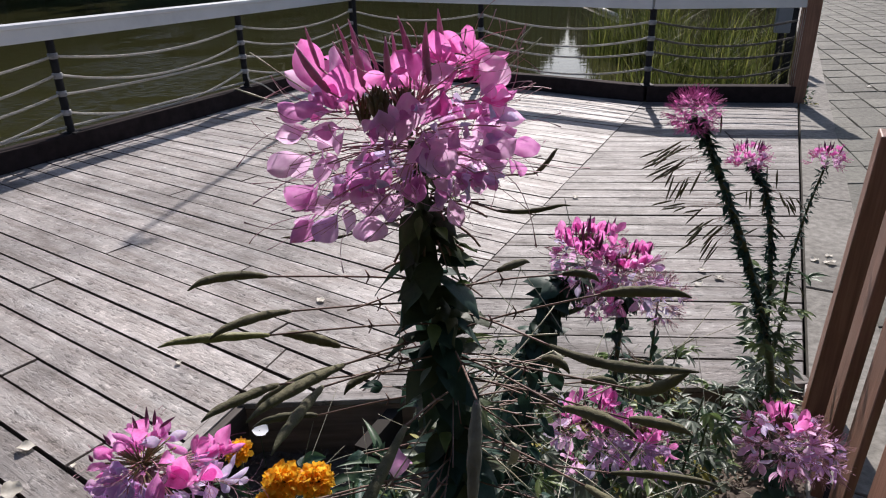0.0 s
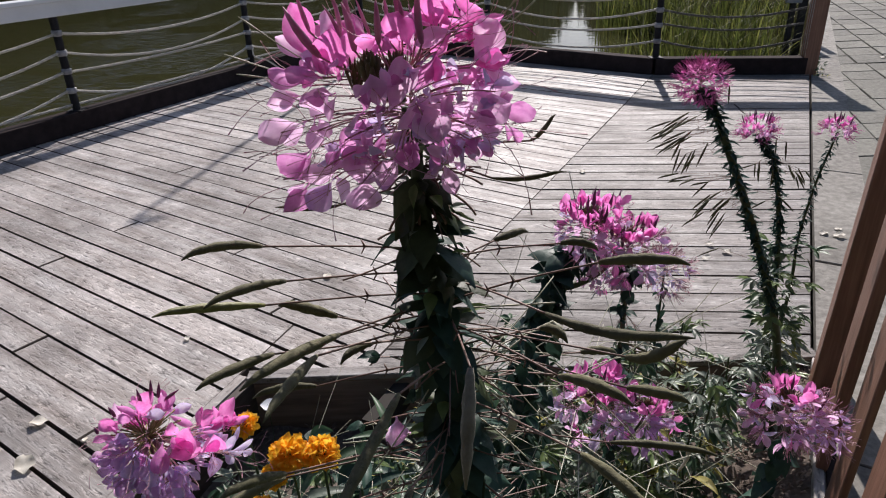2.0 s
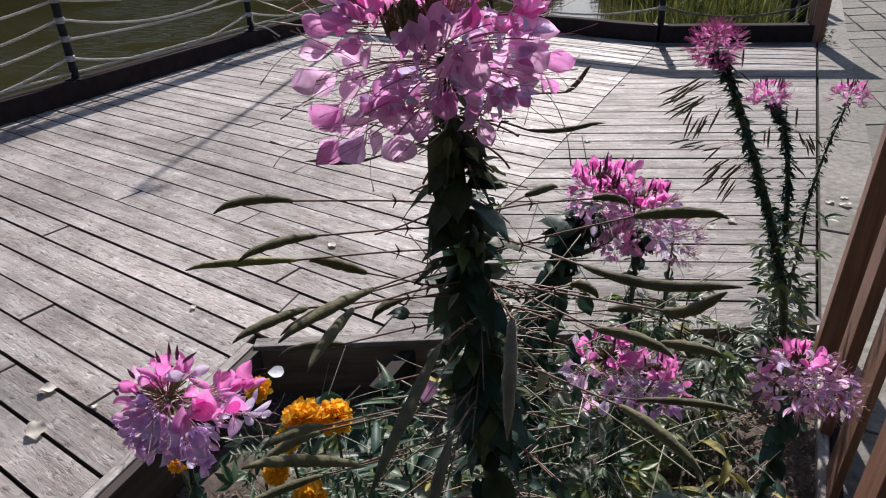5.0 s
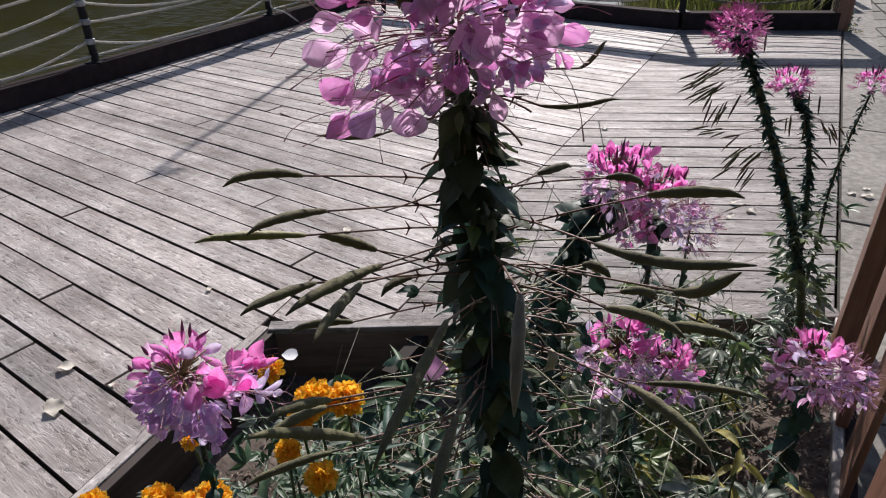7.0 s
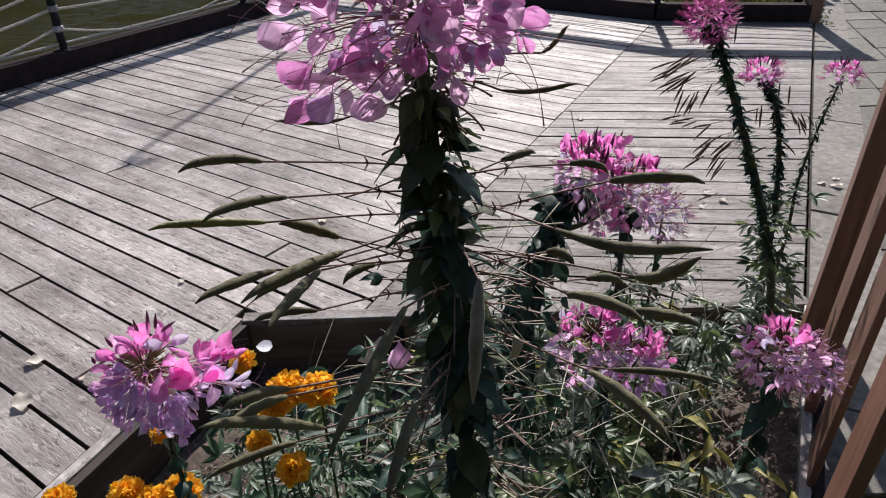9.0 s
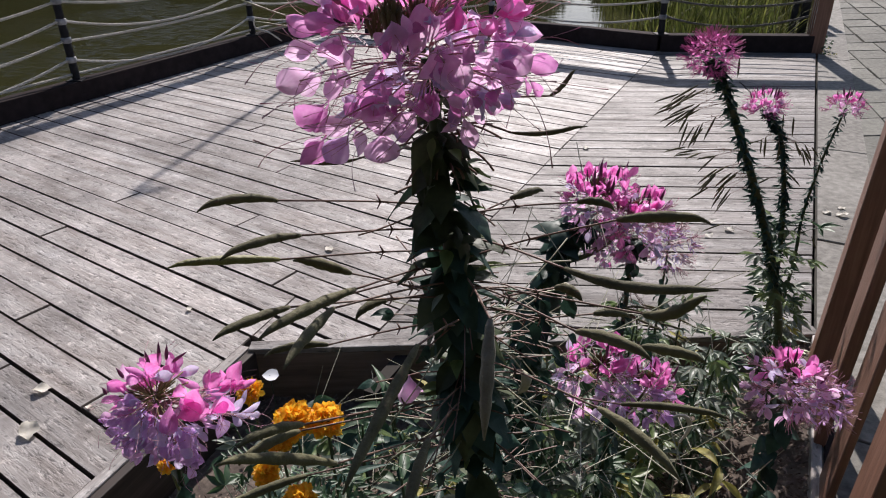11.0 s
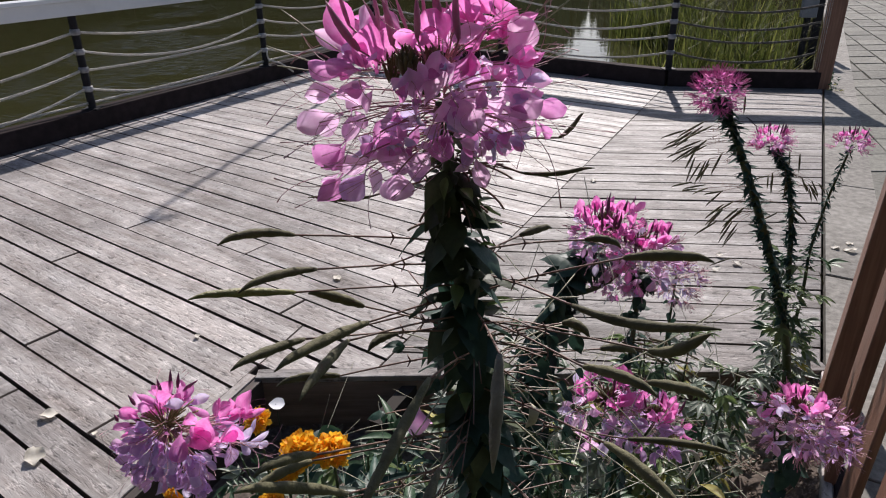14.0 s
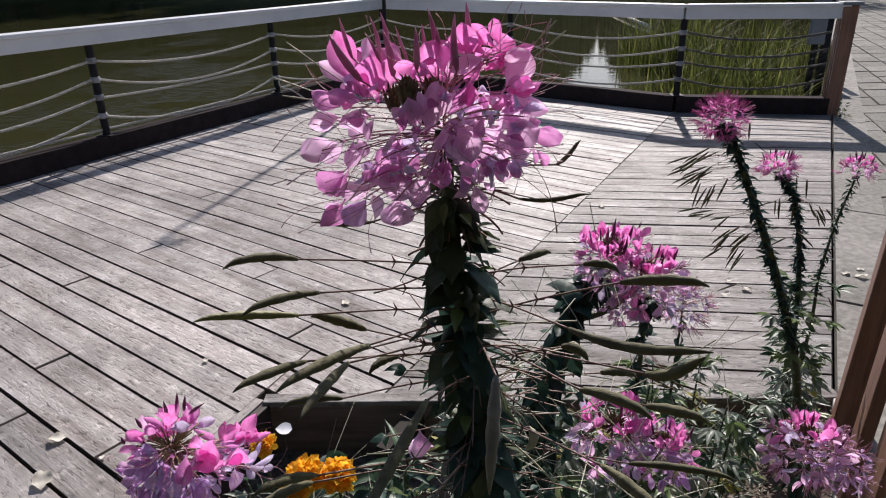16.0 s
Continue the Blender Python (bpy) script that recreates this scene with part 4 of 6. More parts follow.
def great_head(plant, at):
    """The large open head: a crown of upright pink petals and pointed buds, lilac petals hung on thin stalks below, long stamens."""
    rng = random.Random(17)
    mm = 0.001
    stalks = bmesh.new()
    made, feet = [], []

    def petal(root, tip, width, dye, normal, shape):
        bm = bmesh.new()
        way = tip - root
        blade(bm, way.length * 1.08, width, rng=rng, cup=rng.choice((-1, 1, 1)) * rng.uniform(0.3, 1.25), droop=rng.uniform(-0.5, 0.42), wide_at=rng.uniform(0.56, 0.70), claw=0.14, rows=12, ripple=0.13, columns=8, point=shape, wedge=1.5)
        made.append((mesh_of("petal", bm, dye, True), face(root, way, normal)))

    def stalk(root, thick=0.00048):
        off = root - at
        start = at + Vector((0.003, 0.0, max(-0.05, min(0.022, off.z * 0.55 - 0.004))))
        tube(stalks, bezier(start, start.lerp(root, 0.55) + Vector((0, 0, 0.006)), root, 7), thick, 5)
        feet.append((root, (root - start).normalized()))

    for rows, dyes, shape, beside in ((CROWN_PETALS, (PINK, PINK, ROSE, PINK, PINK, PINK, PINK, PINK, LILAC, PINK, LILAC, LILAC, ROSE, PINK), 0.65, 2), (MIDDLE_PETALS, (LILAC, LILAC, ROSE, LILAC), 0.6, 1), (LOWER_PETALS, (LILAC, ROSE, VIOLET, LILAC), 0.5, 1)):
        for n, (a, b, c, d, e, f, width) in enumerate(rows):
            root, tip = at + Vector((a, b, c)) * mm, at + Vector((d, e, f)) * mm
            petal(root, tip, width * mm * 1.12, dyes[n % len(dyes)], Vector((rng.uniform(-0.5, 0.5), -1, rng.uniform(-0.35, 0.55))), shape)
            stalk(root)
            # the floret's other petals, turned aside and a little behind
            for j in range(beside):
                turn = Matrix.Rotation(rng.choice((-1, 1)) * rng.uniform(0.35, 0.85 if beside == 2 else 1.15), 3, "Y") @ Matrix.Rotation(rng.uniform(-0.5, 0.2), 3, "Z")
                way = turn @ (tip - root) * rng.uniform(0.6, 0.9)
                petal(root + Vector((0, 0.003 + 0.004 * j, 0)), root + way + Vector((0, rng.uniform(0.004, 0.014), 0)), min(width, 15) * mm * rng.uniform(0.55, 1.0), rng.choice(dyes), Vector((rng.uniform(-0.9, 0.9), -1, rng.uniform(-0.6, 0.8))), shape)
    # florets on the far side
    for k in range(26):
        az, el = rng.uniform(0.25, math.pi - 0.25), rng.uniform(-0.75, 0.75)
        w = ball_way(az, el)
        root = at + Vector((w.x * 0.045, w.y * 0.034, w.z * 0.048 + 0.004))
        stalk(root)
        for j in range(2):
            way = w + Vector((rng.uniform(-0.9, 0.9), rng.uniform(-0.3, 0.5), rng.uniform(-0.7, 0.6)))
            petal(root, root + way.normalized() * rng.uniform(0.018, 0.025), rng.uniform(0.012, 0.017), PINK if el > 0.35 else rng.choice((LILAC, LILAC, PALE, ROSE)), w + Vector((rng.uniform(-0.7, 0.7), rng.uniform(-0.7, 0.7), rng.uniform(-0.7, 0.7))), 0.45)
    # small half-open florets between the large petals
    for k in range(46):
        w = ball_way(rng.uniform(math.pi, TAU), rng.uniform(-0.75, 0.45))
        root = at + Vector((w.x * 0.052, w.y * 0.030, w.z * 0.052 + 0.002))
        for j in range(2):
            way = w * 0.6 + Vector((rng.uniform(-0.9, 0.9), rng.uniform(-0.5, 0.2), rng.uniform(-0.8, 0.8)))
            petal(root, root + way.normalized() * rng.uniform(0.008, 0.017), rng.uniform(0.004, 0.009), rng.choice((LILAC, LILAC, PALE, ROSE)), Vector((rng.uniform(-0.9, 0.9), -0.6, rng.uniform(-0.9, 0.9))), 0.6)
    # bare stalks of florets that have dropped
    for k in range(30):
        w = ball_way(rng.uniform(0, TAU), rng.uniform(-0.75, 0.35))
        stalk(at + Vector((w.x, w.y, w.z * 0.9)) * rng.uniform(0.030, 0.062) + Vector((0, 0, -0.010)), 0.0005)
    head = part("flower_head", stalks, PEDICEL, plant, "open round head of pink and lilac petals", smooth=True)
    for me, m in made:
        hang("petal", me, head, m)
    for root, way in feet:
        for j in range(2 if rng.random() < 0.7 else 1):
            w = (way + Vector((rng.uniform(-0.5, 0.5), rng.uniform(-0.5, 0.5), rng.uniform(-0.55, 0.5)))).normalized()
            hang("stamen", rng.choice(THREADS), head, aim(root, w, rng.uniform(-3, 3), rng.uniform(0.6, 1.25)))
    for a, b, c, d, e, f, thick in CROWN_BUDS:
        root, tip = at + Vector((a, b - 7, c)) * mm, at + Vector((d, e - 7, f + 1)) * mm
        bm = bmesh.new()
        bow = Vector((rng.uniform(-0.002, 0.002), rng.uniform(-0.002, 0.002), 0))
        tube(bm, [root.lerp(tip, t) + bow * math.sin(math.pi * t) for t in (0, 0.12, 0.35, 0.6, 0.82, 1)], [thick * mm * 0.95 * r for r in (0.5, 0.85, 1.0, 0.85, 0.5, 0.12)], 8)
        part("bud", bm, BUD, head, smooth=True)
        foot = at + Vector((a * 0.3, b * 0.3, 14)) * mm
        bm = bmesh.new()
        tube(bm, bezier(foot, foot.lerp(root, 0.6) + Vector((0, 0, -0.004)), root, 5), 0.0006, 5)
        part("bud_stalk", bm, PEDICEL, head, smooth=True)
    # long pale bristles
    for a, b, c, d, e, f in PALE_BRISTLES:
        bm = bmesh.new()
        root, tip = at + Vector((a, b, c)) * mm, at + Vector((d, e, f)) * mm
        tube(bm, bezier(root, root.lerp(tip, 0.5) + Vector((0.002, 0, -0.004)), tip, 8), [0.00042] * 7 + [0.0007, 0.0003], 5)
        part("stamen", bm, STALK_DRY, head, "long pale bristle", smooth=True)
    # the closed young buds in the middle
    for x, y, z, high, thick, count, dye in ((-17, -24, 15, 16, 2.0, 24, CROWN), (-3, -12, 14, 16, 1.5, 14, CROWN), (-28, -10, 10, 15, 1.1, 9, CROWN)):
        bm = bmesh.new()
        foot = at + Vector((x, y, z)) * mm
        for k in range(count):
            ring = (k + 0.5) / count
            w = (Vector((0, 0, 1)) + ball_way(k * 2.4, 0) * (0.05 + 0.42 * ring)).normalized() * (1.12 - 0.42 * ring * ring) * rng.uniform(0.9, 1.1)
            p = foot + ball_way(k * 2.4, 0) * 0.0028 * ring
            tube(bm, [p + w * high * mm * t for t in (0, 0.3, 0.62, 0.86, 1.0)], [thick * mm * r * rng.uniform(0.85, 1.1) for r in (0.4, 0.9, 1.0, 0.7, 0.12)], 6)
        tagged(part("crown", bm, dye, head, "olive brown tuft of closed young buds", smooth=True), kind="stuff")
        bm = bmesh.new()
        tube(bm, bezier(at, at + Vector((x * 0.4, y * 0.5, z * 0.2)) * mm, foot, 6), 0.0016, 6)
        part("crown_stalk", bm, STEM, head, smooth=True)
    return head


# the tall flower in front
def main_cleome():
    base = Vector((0.035, 0.43, SOIL_Z))
    plant = thing("cleome", Matrix.Translation(base), "tall pink spider flower with a leafy stem and long seed pods", "flower", "spider flowers")
    line = stem_line([base, (0.033, 0.425, 0.45), (0.026, 0.417, 0.90), (0.012, 0.413, 1.10), (0.000, 0.411, 1.24), (-0.006, 0.41, 1.295)], 10)
    bm = bmesh.new()
    tube(bm, line, [0.009 - 0.0055 * k / (len(line) - 1) for k in range(len(line))], 10)
    part("stem", bm, STEM, plant, smooth=True)
    stem_leaves(plant, line, 0.76, 0.83, 22, 5, BRACTS_OLIVE, 0.003, (0.5, 0.85), (-1.0, 0.25))
    stem_leaves(plant, line, 0.81, 0.92, 18, 9, BRACTS_OLIVE, 0.002, (0.25, 0.5), (-1.2, 0.1))
    stem_leaves(plant, line, 0.50, 0.755, 78, 15, BRACTS + BRACTS_OLIVE[:4], 0.004, (0.58, 0.95), (-0.85, 0.4))
    stem_leaves(plant, line, 0.30, 0.56, 80, 6, BRACTS + BRACTS_OLIVE[:2], 0.005, (0.62, 1.0), (-0.85, 0.4))
    # sun glints put in as pale leaves
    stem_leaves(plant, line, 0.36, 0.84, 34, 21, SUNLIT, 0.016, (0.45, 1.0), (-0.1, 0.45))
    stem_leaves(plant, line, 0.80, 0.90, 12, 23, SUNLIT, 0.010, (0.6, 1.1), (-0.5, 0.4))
    stem_leaves(plant, line, 0.12, 0.42, 26, 7, PALMS, 0.004, (0.5, 0.75), (-0.9, 0.0))
    great_head(plant, Vector((-0.007, 0.41, 1.299)))
    rng = random.Random(8)
    for z, kx, ky, kz, tx, ty, tz in PODS_LEFT + PODS_NEAR + PODS_RIGHT:
        root = Vector((0.016, 0.413, z))
        knot = root + Vector((kx, ky, kz))
        slim = z > 1.22
        pale = z == 1.164
        seed_pod(plant, root, knot, knot + Vector((tx, ty, tz)), 0.0017 if slim else rng.uniform(0.0030, 0.0039), POD_PALE if pale else POD_LIT if z == 1.145 else POD, -0.006 if slim else -0.013 if z in (1.175, 1.136) else rng.uniform(0.001, 0.008))
    # one loose floret low on the stem
    for k in range(2):
        hang("petal", PETALS[LILAC][k], plant, face((-0.026, 0.404, 1.066), (0.08 - 0.16 * k, -0.1, -1), (0.5 * k - 0.2, -1, 0.1), 0.78))
    # the tangle of bare stalks lower on the stem
    bm = bmesh.new()
    for k in range(24):
        root = Vector((0.024, 0.416, rng.uniform(0.80, 1.12)))
        far = root + ball_way(rng.uniform(-1.3, 1.5), rng.uniform(-0.5, 0.4)) * rng.uniform(0.04, 0.12)
        tube(bm, bezier(root, root.lerp(far, 0.5) + Vector((0, 0, rng.uniform(-0.02, 0.03))), far, 6), rng.uniform(0.0004, 0.0008), 4)
        if k % 3 == 0:
            tube(bm, [far, far + Vector((0.004, -0.002, -0.006)), far + Vector((0.003, 0, -0.016)), far + Vector((-0.002, 0, -0.022))], [0.0008, 0.0045, 0.0034, 0.0005], 5)
    tagged(part("stalk_tangle", bm, STALK_DRY, plant, "tangle of bare stalks with withered ends", smooth=True), kind="stuff")
    # dry brown threads left under the head
    bm = bmesh.new()
    for k in range(30):
        root = Vector((0.004, 0.412, rng.uniform(1.215, 1.262)))
        az = rng.uniform(0, TAU)
        far = root + ball_way(az, rng.uniform(-1.1, 0.2)) * rng.uniform(0.014, 0.04)
        tube(bm, bezier(root, root.lerp(far, 0.5) + ball_way(az, 0.4) * 0.008, far, 6), rng.uniform(0.0004, 0.0011), 4)
    tagged(part("dry_threads", bm, STALK, plant, "dry brown threads under the head", smooth=True), kind="stuff")
    # small withered leaves on side twigs
    for k in range(44):
        root = Vector((0.020, 0.415, rng.uniform(0.90, 1.16)))
        az = rng.uniform(-0.9, 0.9) + (0 if k % 4 else math.pi)
        far = root + ball_way(az, rng.uniform(-0.3, 0.3)) * rng.uniform(0.03, 0.085)
        for j in range(2):
            hang("leaf", rng.choice(BRACTS), plant, aim(far, ball_way(az + rng.uniform(-1.2, 1.2), rng.uniform(-1.4, 0.3)), rng.uniform(-1, 1), rng.uniform(0.2, 0.42)))
        bm = bmesh.new()
        tube(bm, [root, root.lerp(far, 0.5) + Vector((0, 0, 0.004)), far], 0.0006, 4)
        part("twig", bm, STALK, plant)
    # thin bare stalks where pods fell
    for k in range(34):
        z = rng.uniform(1.0, 1.22)
        az = rng.uniform(0, TAU)
        root = Vector((0.016, 0.413, z))
        far = root + ball_way(az, rng.uniform(-0.7, 0.5)) * rng.uniform(0.04, 0.10)
        bm = bmesh.new()
        tube(bm, bezier(root, root.lerp(far, 0.5) + Vector((0, 0, rng.uniform(-0.01, 0.015))), far, 6), 0.0006, 4)
        part("bare_stalk", bm, STALK if k % 3 else STALK_DRY, plant, smooth=True)


# height on the stem, way to the pod's neck, way on to its tip
PODS_LEFT = [
    (1.196, -0.122, -0.003, 0.010, -0.040, -0.035, 0.011),
    (1.180, -0.106, -0.019, 0.008, -0.039, -0.044, 0.009),
    (1.164, -0.121, -0.023, 0.009, -0.054, -0.042, 0.021),
    (1.123, -0.080, 0.006, 0.022, -0.035, -0.018, 0.023),
    (1.158, -0.071, -0.043, 0.003, -0.043, -0.073, 0.016),
    (1.150, -0.092, 0.024, -0.035, -0.062, 0.005, -0.034),
    (1.130, -0.055, -0.011, 0.002, -0.019, -0.023, 0.002),
    (1.127, -0.109, -0.062, 0.034, -0.033, -0.043, 0.009),
    (1.141, -0.078, -0.085, 0.033, -0.015, -0.066, 0.010),
    (1.109, -0.107, 0.032, -0.043, -0.054, 0.006, -0.012),
    (1.248, -0.069, 0.008, -0.019, -0.044, 0.002, 0.001),
]
PODS_NEAR = [
    (1.109, -0.030, -0.119, 0.062, -0.033, -0.076, -0.023),
    (1.037, -0.026, -0.128, 0.077, -0.014, -0.061, -0.004),
    (1.037, -0.096, -0.120, 0.083, -0.023, -0.040, 0.024),
    (1.032, -0.109, -0.082, 0.049, -0.030, -0.032, 0.006),
    (1.003, -0.079, -0.126, 0.093, -0.042, -0.057, 0.060),
    (0.992, -0.125, -0.024, -0.009, -0.064, -0.025, -0.008),
    (1.145, 0.008, -0.119, 0.041, -0.005, -0.030, -0.052),
]
PODS_RIGHT = [
    (1.183, 0.034, 0.029, 0.006, 0.026, 0.017, 0.000),
    (1.158, 0.096, -0.023, 0.037, 0.052, -0.018, 0.007),
    (1.175, 0.054, -0.075, 0.015, 0.061, -0.062, 0.023),
    (1.136, 0.105, -0.068, 0.017, 0.027, -0.021, 0.027),
    (1.140, 0.061, -0.086, 0.014, 0.035, -0.031, 0.003),
    (1.122, 0.114, -0.049, -0.007, 0.037, -0.015, -0.001),
    (1.079, 0.069, -0.119, 0.046, 0.033, -0.044, -0.009),
    (1.047, 0.125, 0.010, -0.031, 0.083, -0.014, -0.004),
    (1.191, 0.080, 0.022, -0.003, 0.028, 0.004, -0.007),
    (1.118, 0.065, 0.005, 0.011, 0.017, -0.014, -0.002),
    (1.099, 0.103, 0.037, -0.014, 0.033, 0.011, -0.010),
    (1.265, 0.056, 0.017, 0.000, 0.017, 0.007, 0.017),
    (1.254, 0.029, -0.010, -0.004, 0.045, -0.007, 0.007),
]
main_cleome()


def cleome(pts, heads, label, seed, stem_r=0.006, leaves=40, leaf_span=(0.35, 0.92), meshes=None, size=(0.6, 0.9), tilt=(-1.1, 0.0), palms=14, palm_span=(0.1, 0.5), palm_size=(0.8, 1.15), pods=0, threads=5, buds=14, tone=None, florets=38, share=0.28, fans=(), rim=True, grow=1.0):
    """A smaller spider flower. pts: its stem from the soil up; heads: places, sizes and petal colours."""
    base = Vector(pts[0])
    plant = thing("cleome", Matrix.Translation(base), label, "flower", "spider flowers")
    line = stem_line(pts, 10)
    bm = bmesh.new()
    tube(bm, line, [stem_r * (1 - 0.55 * k / (len(line) - 1)) for k in range(len(line))], 8)
    top = line[-1]
    for at, *_ in heads[1:]:
        at = Vector(at)
        fork = line[int(len(line) * 0.72)]
        tube(bm, bezier(fork, fork.lerp(at, 0.6) + Vector((0, 0, -0.03)), at, 8), stem_r * 0.5, 6)
    part("stem", bm, STEM, plant, smooth=True)
    stem_leaves(plant, line, *leaf_span, leaves, seed, meshes or BRACTS, 0.003, size, tilt)
    if palms:
        stem_leaves(plant, line, *palm_span, palms, seed + 1, PALMS, 0.003, palm_size, (-0.6, 0.5))
    for n, (at, r, upper, lower, slim) in enumerate(heads):
        flower_head(plant, Vector(at), r, seed + 10 * n, upper, lower, slim=slim, florets=florets, threads=threads, buds=buds, tone=tone, share=share, crown=slim != 2, rim=rim, tall=(0.8 * grow, 1.12 * grow), low=(0.62 * grow, 0.95 * grow))
    rng = random.Random(seed + 3)
    for k in range(pods):
        i = int(len(line) * (0.45 + 0.43 * (k + rng.random()) / pods))
        root = line[i]
        az = rng.choice((math.pi, 0.0)) + rng.uniform(-0.9, 0.9)
        if rng.random() < 0.75:
            az = math.pi + rng.uniform(-0.9, 0.9)
        knot = root + ball_way(az, rng.uniform(-0.15, 0.2)) * rng.uniform(0.05, 0.12)
        seed_pod(plant, root, knot, knot + ball_way(az + rng.uniform(-0.5, 0.5), rng.uniform(-1.2, -0.35)) * rng.uniform(0.04, 0.065), rng.uniform(0.0018, 0.0025), POD, 0.001, 0.0004)
    # fans of dark pods that hang beside the stem
    for x, y, z, wide, high, dx, dz, count in fans:
        for k in range(count):
            neck = Vector((x + rng.uniform(-wide, wide), y + rng.uniform(-0.05, 0.05), z + rng.uniform(-high, high)))
            root = min(line, key=lambda p: abs(p.z - neck.z - 0.03))
            turn = rng.uniform(0.7, 1.25)
            seed_pod(plant, root, neck, neck + Vector((dx * turn, rng.uniform(-0.012, 0.012), dz * rng.uniform(0.7, 1.25))), rng.uniform(0.0022, 0.0030), POD, 0.001, 0.0004)
    return plant


# petals of the low head beside the marigolds, in millimetres from its middle: root, tip, width
LOW_CROWN = [
    (-7, 17, 23, 1, 22, 56, 30), (8, 22, 23, 10, 27, 46, 19), (-2, -6, 38, 1, -13, 71, 29), (10, 22, 23, 27, 32, 42, 12),
    (8, 27, 14, 38, 37, 26, 15), (-25, 2, 25, -30, -3, 54, 15), (-24, -13, 29, -39, -23, 53, 18), (-26, -18, 25, -49, -28, 25, 13),
]
LOW_FRONT = [
    (62, -36, 9, 66, -46, 53, 32), (81, -38, 10, 91, -50, 52, 31), (34, -46, 14, 68, -54, 34, 29), (36, -43, 38, 27, -50, 5, 23),
    (22, -18, 22, 47, -18, 39, 19), (58, -28, 9, 45, -38, 46, 19), (70, -43, 18, 98, -53, 36, 20),
]
LOW_BACK = [
    (62, 62, -40, 71, 67, 1, 27), (62, 72, -48, 75, 82, -27, 18), (56, 62, -38, 52, 62, -5, 13), (36, 52, -31, 35, 62, -6, 11),
    (54, 62, -28, 84, 67, -24, 9), (34, 52, -18, 54, 52, -24, 11),
]
LOW_SIDE = [
    (77, 2, -24, 98, 2, -3, 13), (87, 2, -24, 113, 12, -13, 11), (84, -8, -13, 96, -18, -24, 11), (83, -33, 10, 83, -38, -16, 19), (98, 12, -32, 113, 12, -32, 10),
]
LOW_HANGING = [
    (-2, -38, 32, -19, -53, 31, 17), (-4, -43, 26, -17, -58, 14, 17), (0, -48, 17, -7, -58, -2, 18), (-20, -38, -8, -27, -48, -34, 17),
    (-11, -38, -15, 4, -48, -27, 15), (17, -53, 21, 7, -58, 3, 18), (25, -48, 10, 16, -58, -9, 17), (29, -48, -2, 19, -53, -32, 18),
    (36, -43, -2, 44, -48, -24, 20), (37, -38, -29, 40, -48, -55, 25), (28, -38, -50, 13, -38, -74, 14), (32, -38, -60, 40, -38, -77, 14),
    (31, -48, -18, 12, -53, -40, 15), (-24, -38, 14, -39, -48, 9, 12),
]
LOW_BUDS = [
    (2, 22, 49, 6, 22, 73), (10, 22, 47, 15, 22, 69), (-1, 2, 54, -2, 2, 75), (-22, 2, 40, -24, 2, 55),
    (-32, -3, 41, -37, -3, 56), (-36, -18, 36, -44, -18, 39), (14, 27, 40, 34, 27, 54), (-48, -18, 30, -50, -18, 40),
]


